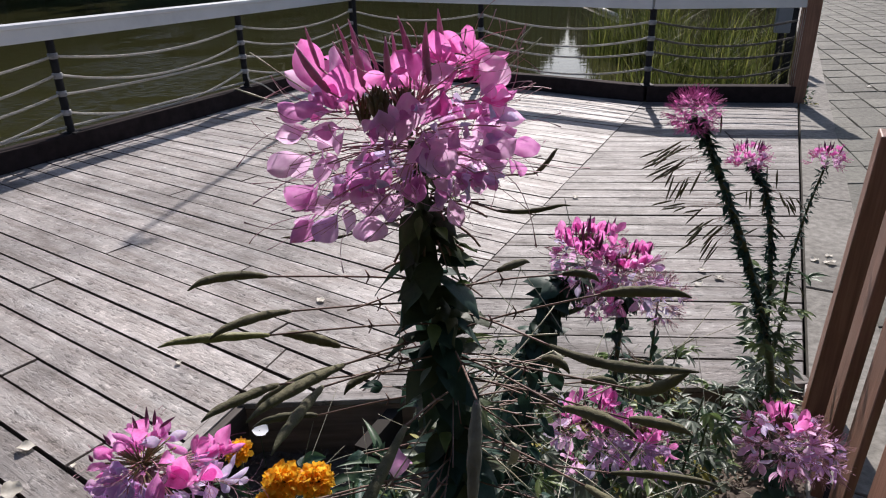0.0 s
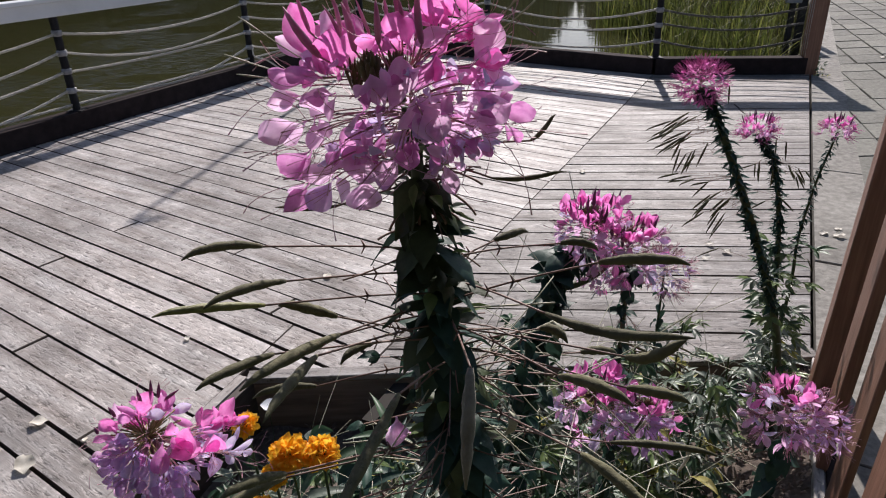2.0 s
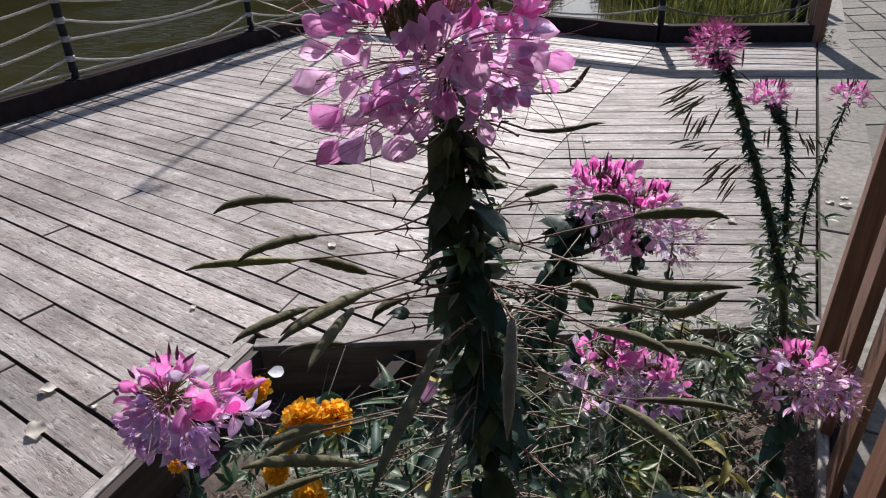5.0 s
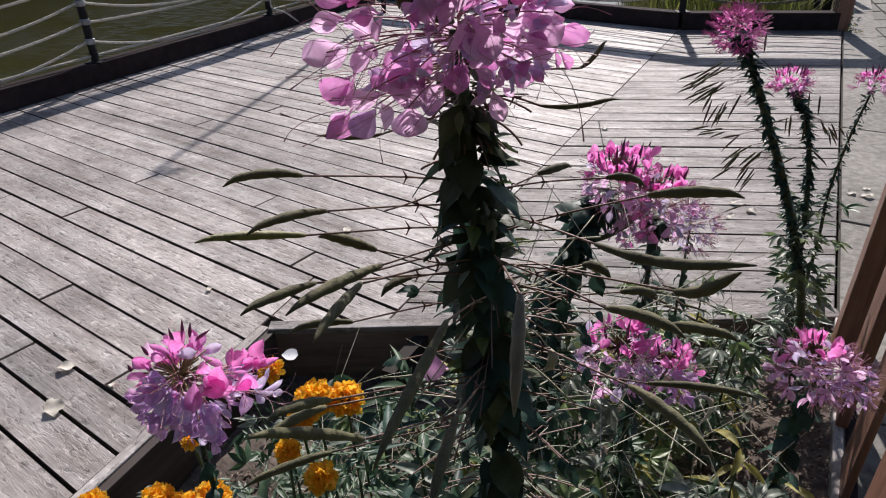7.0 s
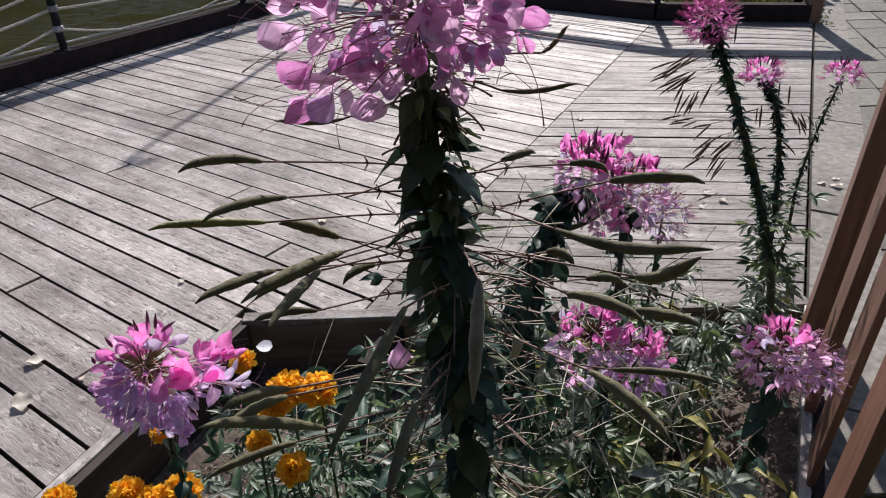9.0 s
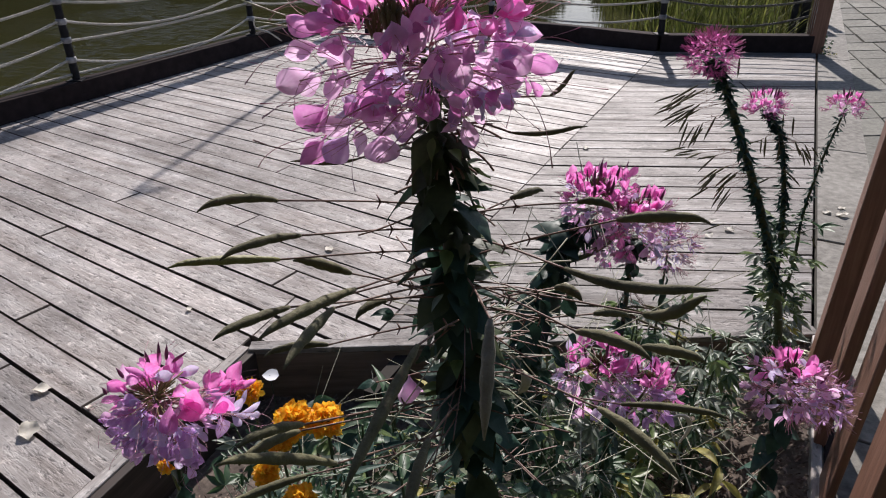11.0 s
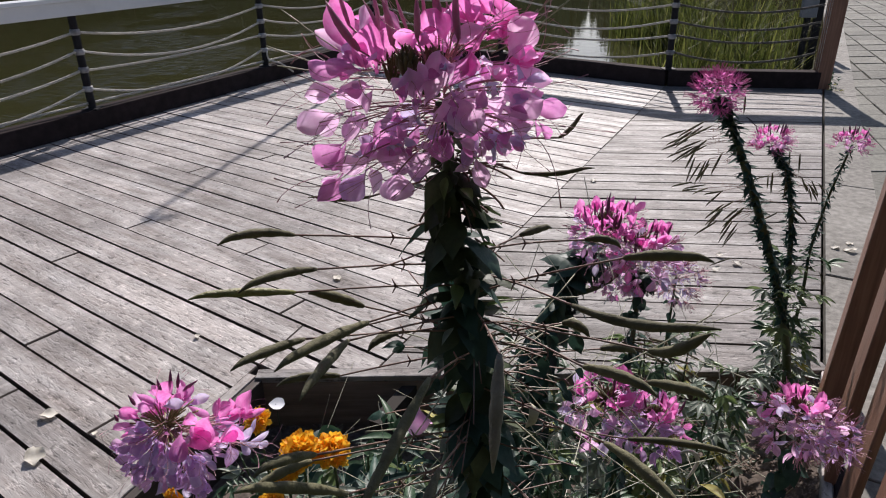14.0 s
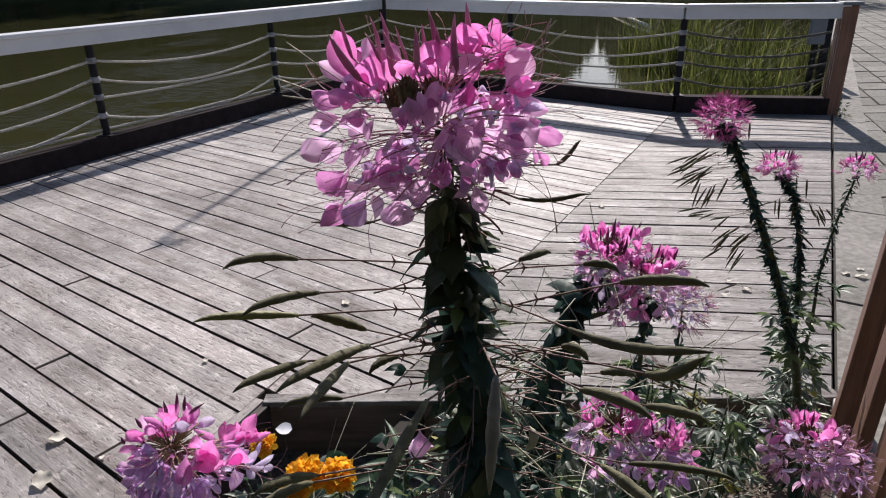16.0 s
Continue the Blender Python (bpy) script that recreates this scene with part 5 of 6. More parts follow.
def low_head(plant, at):
    """An open, loose head: cupped pink petals round an olive star of bare stalks, violet petals hanging below."""
    rng = random.Random(113)
    mm = 0.001
    stalks = bmesh.new()
    made, feet = [], []

    def petal(root, tip, width, dye, normal):
        bm = bmesh.new()
        way = tip - root
        blade(bm, way.length * 1.08, width, rng=rng, cup=rng.choice((-1, 1, 1)) * rng.uniform(0.3, 0.9), droop=rng.uniform(-0.35, 0.35), wide_at=rng.uniform(0.55, 0.68), claw=0.12, rows=10, ripple=0.10, columns=8, point=0.5, wedge=1.3)
        made.append((mesh_of("petal", bm, dye, True), face(root, way, normal)))

    for rows, dyes, beside in ((LOW_CROWN, (PINK, ROSE, PINK, ROSE, PALE, LILAC), 2), (LOW_FRONT, (PINK, PINK, PINK, ROSE), 0), (LOW_BACK, (PINK,), 1), (LOW_SIDE, (PALE, PALE, PALE, VIOLET), 1), (LOW_HANGING, (VIOLET, VIOLET, PALE, VIOLET), 3)):
        for n, (a, b, c, d, e, f, width) in enumerate(rows):
            root, tip = at + Vector((a, b, c)) * mm, at + Vector((d, e, f)) * mm
            petal(root, tip, width * mm * 0.86, dyes[n % len(dyes)], Vector((rng.uniform(-0.6, 0.6), -1, rng.uniform(-0.2, 0.9))))
            start = at + Vector((0.004, 0.004, max(-0.045, min(0.012, (c * mm) * 0.5 - 0.004))))
            tube(stalks, bezier(start, start.lerp(root, 0.55) + Vector((0, 0, 0.006)), root, 7), 0.0006, 5)
            feet.append((root, (root - start).normalized()))
            for j in range(beside):
                turn = Matrix.Rotation(rng.choice((-1, 1)) * rng.uniform(0.5, 1.3), 3, "Y") @ Matrix.Rotation(rng.uniform(-0.5, 0.3), 3, "Z")
                way = turn @ (tip - root) * rng.uniform(0.65, 0.95)
                petal(root + Vector((0, 0.004, 0)), root + way + Vector((0, rng.uniform(0.002, 0.014), 0)), min(width, 15) * mm * rng.uniform(0.5, 0.95), rng.choice(dyes), Vector((rng.uniform(-0.9, 0.9), -1, rng.uniform(-0.4, 0.9))))
    # florets on the far side and underneath
    for k in range(22):
        w = ball_way(rng.uniform(0.2, math.pi - 0.2), rng.uniform(-0.9, 0.5))
        root = at + Vector((w.x * 0.046 + 0.016, w.y * 0.036, w.z * 0.05 - 0.012))
        for j in range(2):
            way = w + Vector((rng.uniform(-0.9, 0.9), rng.uniform(-0.3, 0.5), rng.uniform(-0.7, 0.6)))
            petal(root, root + way.normalized() * rng.uniform(0.02, 0.028), rng.uniform(0.012, 0.017), PINK if w.z > 0.2 else rng.choice((LILAC, VIOLET, PALE)), w + Vector((rng.uniform(-0.7, 0.7), rng.uniform(-0.7, 0.7), rng.uniform(-0.7, 0.7))))
        tube(stalks, [at, at.lerp(root, 0.5), root], 0.0006, 4)
    # slim, half-withered petals all round
    for k in range(105):
        low = k > 66
        w = ball_way(rng.uniform(-math.pi, 0.3), rng.uniform(-0.8, 0.1 if low else 0.6))
        root = at + Vector((w.x * 0.045 + (-0.004 if low else 0.012), w.y * 0.040, w.z * 0.052 + (-0.010 if low else 0.002)))
        way = w + Vector((rng.uniform(-0.8, 0.8), rng.uniform(-0.4, 0.3), rng.uniform(-0.6, 0.8)))
        dye = rng.choice((LILAC, ROSE, PINK)) if w.z > 0.1 else rng.choice((VIOLET, PALE, LILAC))
        petal(root, root + way.normalized() * rng.uniform(0.014, 0.026), rng.uniform(0.003, 0.008) * (2 if low else 1), dye, w + Vector((rng.uniform(-0.9, 0.9), rng.uniform(-0.7, 0.7), rng.uniform(-0.7, 0.7))))
        if k % 2:
            tube(stalks, [at, at.lerp(root, 0.5) + Vector((0, 0, 0.003)), root], 0.0006, 4)
    head = part("flower_head", stalks, PEDICEL, plant, "open loose head of pink and violet petals", smooth=True)
    for me, m in made:
        hang("petal", me, head, m)
    for root, way in feet:
        for j in range(2):
            w = (way + Vector((rng.uniform(-0.6, 0.6), rng.uniform(-0.6, 0.4), rng.uniform(-0.5, 0.6)))).normalized()
            hang("stamen", rng.choice(THREADS), head, aim(root, w, rng.uniform(-3, 3), rng.uniform(0.6, 1.2)))
    for a, b, c, d, e, f in LOW_BUDS:
        root, tip = at + Vector((a, b, c)) * mm, at + Vector((d, e, f)) * mm
        bm = bmesh.new()
        tube(bm, [root.lerp(tip, t) for t in (0, 0.15, 0.4, 0.7, 1)], [r * mm for r in (1.0, 1.9, 2.3, 1.5, 0.3)], 7)
        part("bud", bm, DARK_BUD, head, smooth=True)
    # the olive star of bare stalks that the crown leaves open
    bm = bmesh.new()
    for k in range(70):
        w = ball_way(rng.uniform(0, TAU), rng.uniform(-0.15, 1.0))
        p = at + Vector((0, -0.008, 0.012))
        far = p + w * rng.uniform(0.022, 0.046)
        tube(bm, [p + w * 0.004, p.lerp(far, 0.5) + Vector((0, 0, 0.002)), far], [0.0007, 0.0008, rng.uniform(0.0004, 0.0013)], 4)
    tagged(part("crown", bm, OLIVE, head, "olive star of bare stalks", smooth=True), kind="stuff")
    return head


low_head(cleome([(-0.36, 0.72, SOIL_Z), (-0.35, 0.69, 0.3), (-0.342, 0.65, 0.65), (-0.335, 0.642, 0.83)], [],
       "low pink and violet spider flower with an open loose head", 101, leaves=26), Vector((-0.337, 0.638, 0.852)))
cleome([(0.19, 1.30, SOIL_Z), (0.178, 1.25, 0.2), (0.190, 1.238, 0.45), (0.206, 1.234, 0.60), (0.252, 1.228, 0.76), (0.300, 1.237, 0.805)],
       [((0.318, 1.237, 0.835), 0.088, PINK, LILAC, True), ((0.352, 1.25, 0.740), 0.058, PINK, LILAC, True)],
       "bright magenta spider flower with a bent dark stem", 131, leaves=190, leaf_span=(0.14, 0.96), size=(1.0, 1.7), stem_r=0.014, tilt=(-0.9, 0.5), share=0.3, grow=1.15)
cleome([(0.42, 1.32, SOIL_Z), (0.41, 1.29, 0.30), (0.402, 1.25, 0.68), (0.400, 1.245, 0.745)],
       [((0.395, 1.245, 0.785), 0.090, PINK, LILAC, True)],
       "magenta spider flower with a straight dark leafy stem", 141, share=0.28, grow=1.1, leaves=60, leaf_span=(0.45, 0.96), size=(0.6, 0.95), stem_r=0.008, tilt=(-0.7, 0.5), palms=8,
       fans=((0.40, 1.20, 0.595, 0.05, 0.02, 0.05, -0.022, 8), (0.47, 1.17, 0.585, 0.04, 0.02, 0.045, -0.025, 5)))
cleome([(0.56, 1.53, SOIL_Z), (0.57, 1.51, 0.2), (0.570, 1.496, 0.60)],
       [((0.567, 1.494, 0.604), 0.074, VIOLET, PALE, 2)],
       "pale lilac spider flower going over", 161, leaves=30, threads=14, buds=8, florets=46)
cleome([(0.37, 1.18, SOIL_Z), (0.36, 1.15, 0.2), (0.362, 1.13, 0.42)],
       [((0.3225, 1.13, 0.495), 0.084, PINK, LILAC, True), ((0.425, 1.12, 0.457), 0.075, PINK, VIOLET, True)],
       "low pink and lilac spider flower among pods", 191, leaves=30, share=0.2, florets=26, grow=1.5, buds=5)
cleome([(0.63, 1.00, SOIL_Z), (0.619, 0.975, 0.15), (0.623, 0.972, 0.43), (0.635, 0.965, 0.55)],
       [((0.620, 0.962, 0.592), 0.074, PINK, LILAC, True), ((0.676, 0.95, 0.568), 0.060, LILAC, VIOLET, 2)],
       "low purple pink spider flower beside the brown railing", 221, share=0.12, florets=32, grow=1.3, buds=4, threads=12, leaves=44, leaf_span=(0.25, 0.9), size=(0.9, 1.2), stem_r=0.008, palms=5)
cleome([(1.03, 1.66, SOIL_Z), (0.985, 1.631, 0.20), (0.861, 1.529, 0.504), (0.739, 1.447, 0.746), (0.60, 1.402, 1.018), (0.563, 1.397, 1.07)],
       [((0.561, 1.397, 1.085), 0.054, PINK, PINK, 2)],
       "tall magenta spider flower with bristly leaning stem and dark pods", 251, stem_r=0.014, leaves=520, leaf_span=(0.34, 0.96), meshes=NARROW, size=(0.8, 1.75), threads=14, buds=5, tone=THREAD_PINK, florets=66, tilt=(-0.9, 0.3), palms=40, palm_size=(0.45, 0.75), palm_span=(0.12, 0.46), pods=5, fans=((0.570, 1.50, 0.965, 0.028, 0.024, -0.048, -0.030, 13), (0.60, 1.49, 0.915, 0.035, 0.02, -0.018, -0.046, 7), (0.605, 1.49, 0.85, 0.030, 0.03, -0.042, -0.010, 5), (0.665, 1.47, 0.79, 0.036, 0.03, -0.034, -0.042, 13)))
cleome([(1.06, 1.80, SOIL_Z), (1.05, 1.82, 0.20), (1.03, 1.836, 0.503), (0.996, 1.87, 0.724), (0.965, 1.94, 0.80)],
       [((0.962, 1.94, 0.815), 0.064, PINK, LILAC, True)],
       "tall magenta spider flower with a bristly straight stem", 281, stem_r=0.011, leaves=400, leaf_span=(0.38, 0.98), meshes=NARROW, size=(0.8, 1.7), threads=14, buds=12, tone=THREAD_PINK, florets=30, share=0.45, rim=False, grow=0.85, tilt=(-0.9, 0.3), palms=30, palm_size=(0.45, 0.75), palm_span=(0.12, 0.5), pods=3, fans=((1.06, 1.87, 0.70, 0.03, 0.03, 0.026, -0.040, 8), (0.99, 1.88, 0.75, 0.04, 0.04, 0.010, -0.048, 9)))
cleome([(1.08, 1.83, SOIL_Z), (1.079, 1.807, 0.344), (1.074, 1.81, 0.513), (1.085, 1.80, 0.69), (1.109, 1.789, 0.845)],
       [((1.109, 1.789, 0.855), 0.055, PINK, LILAC, True)],
       "thin leaning magenta spider flower", 311, stem_r=0.006, leaves=150, leaf_span=(0.42, 0.97), meshes=NARROW, size=(0.7, 1.3), threads=14, buds=10, tone=THREAD_PINK, florets=22, share=0.45, rim=False, grow=0.85, tilt=(-0.9, 0.3), palms=8, palm_span=(0.2, 0.5))


# ---- marigolds ----
RUFFLES = shared_blades("petal", ORANGE, 6, 0.021, 0.011, 90, cup=(-0.6, 0.7), droop=(-0.2, 0.35), wide_at=0.78, rows=5, ripple=0.22, point=0.0)


def bloom(plant, at, tip, size, rng):
    """A full round head of ruffled petals on its green cup."""
    turn = tip.to_track_quat("Z", "Y").to_matrix().to_4x4()
    m = Matrix.Translation(at) @ turn @ Matrix.Rotation(rng.uniform(0, 6), 4, "Z") @ Matrix.Diagonal((size * 1.12, size * 1.12, size * 0.92, 1))
    bm = bmesh.new()
    tube(bm, [(0, 0, -0.012), (0, 0, -0.002), (0, 0, 0.006)], [0.003, 0.0075, 0.008], 8)
    cup = part("bloom", bm, LEAF, plant, "full ruffled orange bloom", smooth=True, m=m)
    for ring, (count, el) in enumerate(((16, -0.12), (17, 0.12), (16, 0.36), (14, 0.60), (11, 0.84), (8, 1.08), (5, 1.3), (2, 1.5))):
        for k in range(count):
            w = ball_way(TAU * k / count + ring * 0.37 + rng.uniform(-0.15, 0.15), el + rng.uniform(-0.12, 0.12))
            hang("petal", rng.choice(RUFFLES), cup, m @ aim(w * 0.007, w, rng.uniform(-0.9, 0.9), rng.uniform(0.8, 1.08)))


def fern_leaf(seed):
    rng = random.Random(seed)
    bm = bmesh.new()
    tube(bm, [(0, 0, 0), (0.04, 0, 0.006), (0.085, 0, 0.0)], [0.001, 0.0008, 0.0004], 4)
    for k in range(6):
        for s in (-1, 1):
            m = Matrix.Translation((0.018 + 0.012 * k, 0, 0.003)) @ Matrix.Rotation(s * rng.uniform(0.7, 1.1), 4, "Z") @ Matrix.Rotation(rng.uniform(-0.2, 0.3), 4, "Y")
            blade(bm, 0.03 - 0.002 * k, 0.007, m, cup=0.3, droop=0.2, wide_at=0.5, rows=4, rng=rng)
    return mesh_of("leaf", bm, LEAF, True)


FERNS = [fern_leaf(s) for s in (5, 6)]


def marigold(at, size, seed, leaves=6):
    rng = random.Random(seed)
    at = Vector(at)
    base = Vector((at.x + rng.uniform(-0.04, 0.04), at.y + rng.uniform(0.0, 0.08), SOIL_Z))
    plant = thing("marigold", Matrix.Translation(base), "orange marigold with a full ruffled bloom and feathery leaves", "flower", "marigolds")
    line = stem_line([base, base.lerp(at, 0.5) + Vector((rng.uniform(-0.02, 0.02), 0, 0)), at - Vector((0, 0, 0.012))], 8)
    bm = bmesh.new()
    tube(bm, line, [0.004 - 0.0015 * k / len(line) for k in range(len(line))], 6)
    tube(bm, [at - Vector((0, 0, 0.014)), at - Vector((0, 0, 0.004)), at + Vector((0, 0, 0.004))], [0.003, 0.007, 0.008], 8)
    part("stem", bm, STEM, plant, smooth=True)
    tip = (Vector((rng.uniform(-0.4, 0.4), -0.45 + rng.uniform(-0.3, 0.2), 1.0))).normalized()
    bloom(plant, at, tip, size, rng)
    stem_leaves(plant, line, 0.3, 0.93, leaves, seed + 1, FERNS, 0.002, (0.8, 1.2), (-0.5, 0.5))


for n, (x, y, z, size) in enumerate(((-0.208, 0.931, 0.56, 1.2), (-0.262, 0.920, 0.570, 1.25), (-0.285, 0.893, 0.548, 0.8), (-0.243, 0.819, 0.488, 1.0), (-0.303, 0.852, 0.516, 0.8),
                                     (-0.495, 0.761, 0.504, 1.0), (-0.596, 0.751, 0.508, 0.9), (-0.408, 0.76, 0.508, 1.1), (-0.452, 0.836, 0.562, 0.65), (-0.353, 0.993, 0.579, 0.9), (-0.45, 0.75, 0.500, 0.95))):
    marigold((x, y, z), size, 400 + 7 * n)


# ---- leafy undergrowth ----
def leafy_plant(x, y, height, seed, leaves, tint):
    rng = random.Random(seed)
    base = Vector((x, y, SOIL_Z))
    plant = thing("leafy_plant", Matrix.Translation(base), "green leafy bedding plant with palmate leaves", "plant", "bedding plants")
    top = base + Vector((rng.uniform(-0.05, 0.05), rng.uniform(-0.05, 0.05), height))
    line = stem_line([base, base.lerp(top, 0.5) + Vector((rng.uniform(-0.03, 0.03), 0, 0)), top], 8)
    bm = bmesh.new()
    tube(bm, line, [0.005 - 0.003 * k / len(line) for k in range(len(line))], 6)
    for k in range(3):
        s = line[3 + 3 * k]
        far = s + ball_way(rng.uniform(0, TAU), rng.uniform(0.2, 0.9)) * rng.uniform(0.08, 0.16)
        tube(bm, [s, s.lerp(far, 0.5), far], [0.0022, 0.0016, 0.001], 5)
    part("stem", bm, STEM, plant, smooth=True)
    stem_leaves(plant, line, 0.25, 1.0, leaves, seed + 1, [PALMS[i] for i in tint], 0.003, (0.75, 1.2) if y < 1.0 and x > 0.1 else (0.5, 0.9), (-0.5, 0.75))
    for k in range(2):
        if rng.random() < 0.7:
            hang("leaf", PALM_DRY, plant, aim(line[rng.randrange(4, 14)], ball_way(rng.uniform(0, TAU), 0.1), 0.2, 0.9))


rng = random.Random(31)
spots = []
for k in range(400):
    x, y = rng.uniform(-0.9, 1.15), rng.uniform(0.62, 1.86)
    left, right = -0.64 - 0.418 * (1.93 - y) + 0.24, 1.50 + (y - 2.36) * 0.507 - 0.10
    if not left < x < right or any(math.hypot(x - a, y - b) < 0.135 for a, b in spots):
        continue
    if y > 1.68 and x < 0.55 or x < -0.1 and y > 1.40 or y < 1.45 and x > right - 0.16:
        continue
    if x < 0.05 and rng.random() < 0.5:
        continue
    spots.append((x, y))
for n, (x, y) in enumerate(spots[:64]):
    edge = 0.5 + 0.5 * max(0.0, min(1.0, (x - 0.1) / 0.8))
    leafy_plant(x, y, (0.34 + 0.22 * rng.random()) * (1.0 if x > 0.05 else 0.8) * (0.85 + 0.3 * edge), 600 + 5 * n, 24 if x > 0.05 else 15, rng.choice(((2, 3, 0), (0, 5, 3), (3, 5, 2)) if x > 0.45 else ((0, 4, 1), (1, 3, 4), (3, 4, 0))))


for n, (x, y, h) in enumerate(((0.12, 0.72, 0.66), (0.16, 0.86, 0.62), (0.10, 1.02, 0.58), (0.22, 0.66, 0.55))):
    leafy_plant(x, y, h, 860 + 5 * n, 16, (2, 5, 1))


for n, (x, y, h) in enumerate(((0.80, 1.00, 0.24), (0.74, 0.90, 0.30), (0.70, 1.06, 0.26), (0.88, 1.18, 0.14), (0.58, 0.92, 0.36), (0.48, 0.86, 0.38), (0.62, 1.04, 0.34), (0.40, 0.94, 0.40))):
    leafy_plant(x, y, h, 900 + 5 * n, 16, (5, 3, 0))


for n, (x, y, h) in enumerate(((0.46, 1.45, 0.58), (0.66, 1.36, 0.54), (0.34, 1.42, 0.60))):
    leafy_plant(x, y, h, 930 + 5 * n, 24, (1, 4, 4))


STRAPS = [me for m in (LEAF, LEAF_GREY, LEAF_STEM) for me in shared_blades("leaf", m, 2, 0.17, 0.030, 95, cup=(0.2, 0.6), droop=(0.4, 1.0), wide_at=(0.4, 0.55), rows=9, ripple=0.04, point=1.0)]


def strap_plant(x, y, height, seed, leaves=9):
    rng = random.Random(seed)
    base = Vector((x, y, SOIL_Z))
    plant = thing("strap_leaved_plant", Matrix.Translation(base), "grey green bedding plant with long narrow leaves", "plant", "strap-leaved plants")
    line = stem_line([base, base + Vector((0.01, 0, height * 0.5)), base + Vector((0.0, 0.01, height))], 8)
    bm = bmesh.new()
    tube(bm, line, [0.006 - 0.003 * k / len(line) for k in range(len(line))], 6)
    part("stem", bm, STEM, plant, smooth=True)
    stem_leaves(plant, line, 0.35, 1.0, leaves, seed + 1, STRAPS, 0.003, (0.7, 1.1), (0.1, 0.9))


for n, (x, y, h) in enumerate(((-0.10, 1.12, 0.42), (-0.20, 1.25, 0.36), (-0.02, 0.95, 0.44), (-0.30, 1.10, 0.38), (-0.12, 0.80, 0.40), (-0.45, 1.02, 0.36), (0.08, 1.36, 0.3), (-0.34, 1.52, 0.20), (-0.16, 1.62, 0.22), (0.04, 1.66, 0.24), (-0.40, 1.30, 0.26))):
    strap_plant(x, y, h, 900 + 3 * n)


BROAD = [me for m in (LEAF, LEAF_STEM, LEAF_LIGHT) for me in shared_blades("leaf", m, 2, 0.085, 0.052, 97, cup=(0.2, 0.6), droop=(0.1, 0.6), wide_at=(0.4, 0.5), claw=0.12, rows=8, ripple=0.05, point=0.8, columns=6)]


def broad_plant(x, y, height, seed, leaves=14):
    rng = random.Random(seed)
    base = Vector((x, y, SOIL_Z))
    plant = thing("broad_leaved_plant", Matrix.Translation(base), "low dark green plant with broad oval leaves in the bed", "plant", "broad-leaved plants")
    line = stem_line([base, base + Vector((0.01, 0, height * 0.5)), base + Vector((rng.uniform(-0.02, 0.02), -0.02, height))], 8)
    bm = bmesh.new()
    tube(bm, line, [0.005 - 0.002 * k / len(line) for k in range(len(line))], 6)
    part("stem", bm, STEM, plant, smooth=True)
    stem_leaves(plant, line, 0.3, 1.0, leaves, seed + 1, BROAD, 0.01, (0.7, 1.15), (-0.2, 0.8))


for n, (x, y, h) in enumerate(((-0.38, 1.50, 0.34), (-0.24, 1.44, 0.32), (-0.10, 1.40, 0.32))):
    broad_plant(x, y, h, 960 + 3 * n)


def dry_stalks():
    """Thin pale bare stalks between the plants."""
    rng = random.Random(55)
    bm = bmesh.new()
    for k in range(330):
        x, y = rng.uniform(0.0, 0.62), rng.uniform(0.7, 1.5)
        z = rng.uniform(0.05, 0.55)
        if k > 200:
            x, y, z = rng.uniform(-0.45, 0.0), rng.uniform(0.65, 1.35), rng.uniform(-0.12, 0.30)
        elif k > 140:
            x, y, z = rng.uniform(0.04, 0.30), rng.uniform(0.55, 1.1), rng.uniform(0.35, 0.85)
        a = Vector((x, y, z))
        b = a + ball_way(rng.uniform(0, TAU), rng.uniform(-0.3, 0.9)) * rng.uniform(0.08, 0.24)
        tube(bm, bezier(a, a.lerp(b, 0.5) + Vector((0, 0, rng.uniform(-0.02, 0.03))), b, 5), rng.uniform(0.0005, 0.001), 4)
    single("dry_stalks", bm, STALK_DRY, "pale dry bare stalks tangled among the bedding plants", "stalks", kind="stuff")


dry_stalks()


def curled_pod():
    """A ripe pod bent into a hook, on its thin stalk."""
    base = Vector((0.445, 0.965, SOIL_Z))
    plant = thing("dry_seed_pod", Matrix.Translation(base), "tan ripe seed pod curled into a hook on a thin stalk", "seed pod")
    bm = bmesh.new()
    tube(bm, stem_line([base, (0.450, 0.97, 0.15), (0.438, 0.955, 0.46)], 8), 0.0011, 5)
    part("stem", bm, STALK_DRY, plant, smooth=True)
    bm = bmesh.new()
    pts = [(0.438, 0.955, 0.462), (0.447, 0.952, 0.485), (0.450, 0.95, 0.508), (0.442, 0.95, 0.526), (0.428, 0.95, 0.532), (0.416, 0.952, 0.526)]
    tube(bm, stem_line(pts, 5), [0.0035 * math.sin(math.pi * (0.08 + 0.86 * k / 25)) + 0.0006 for k in range(26)], 8)
    part("pod", bm, FALLEN, plant, smooth=True)


curled_pod()


YELLOW = shared_blades("leaf", LEAF_DRY, 4, 0.085, 0.020, 99, cup=(0.3, 0.7), droop=(0.3, 0.9), wide_at=(0.4, 0.5), rows=8, ripple=0.04, point=1.0)


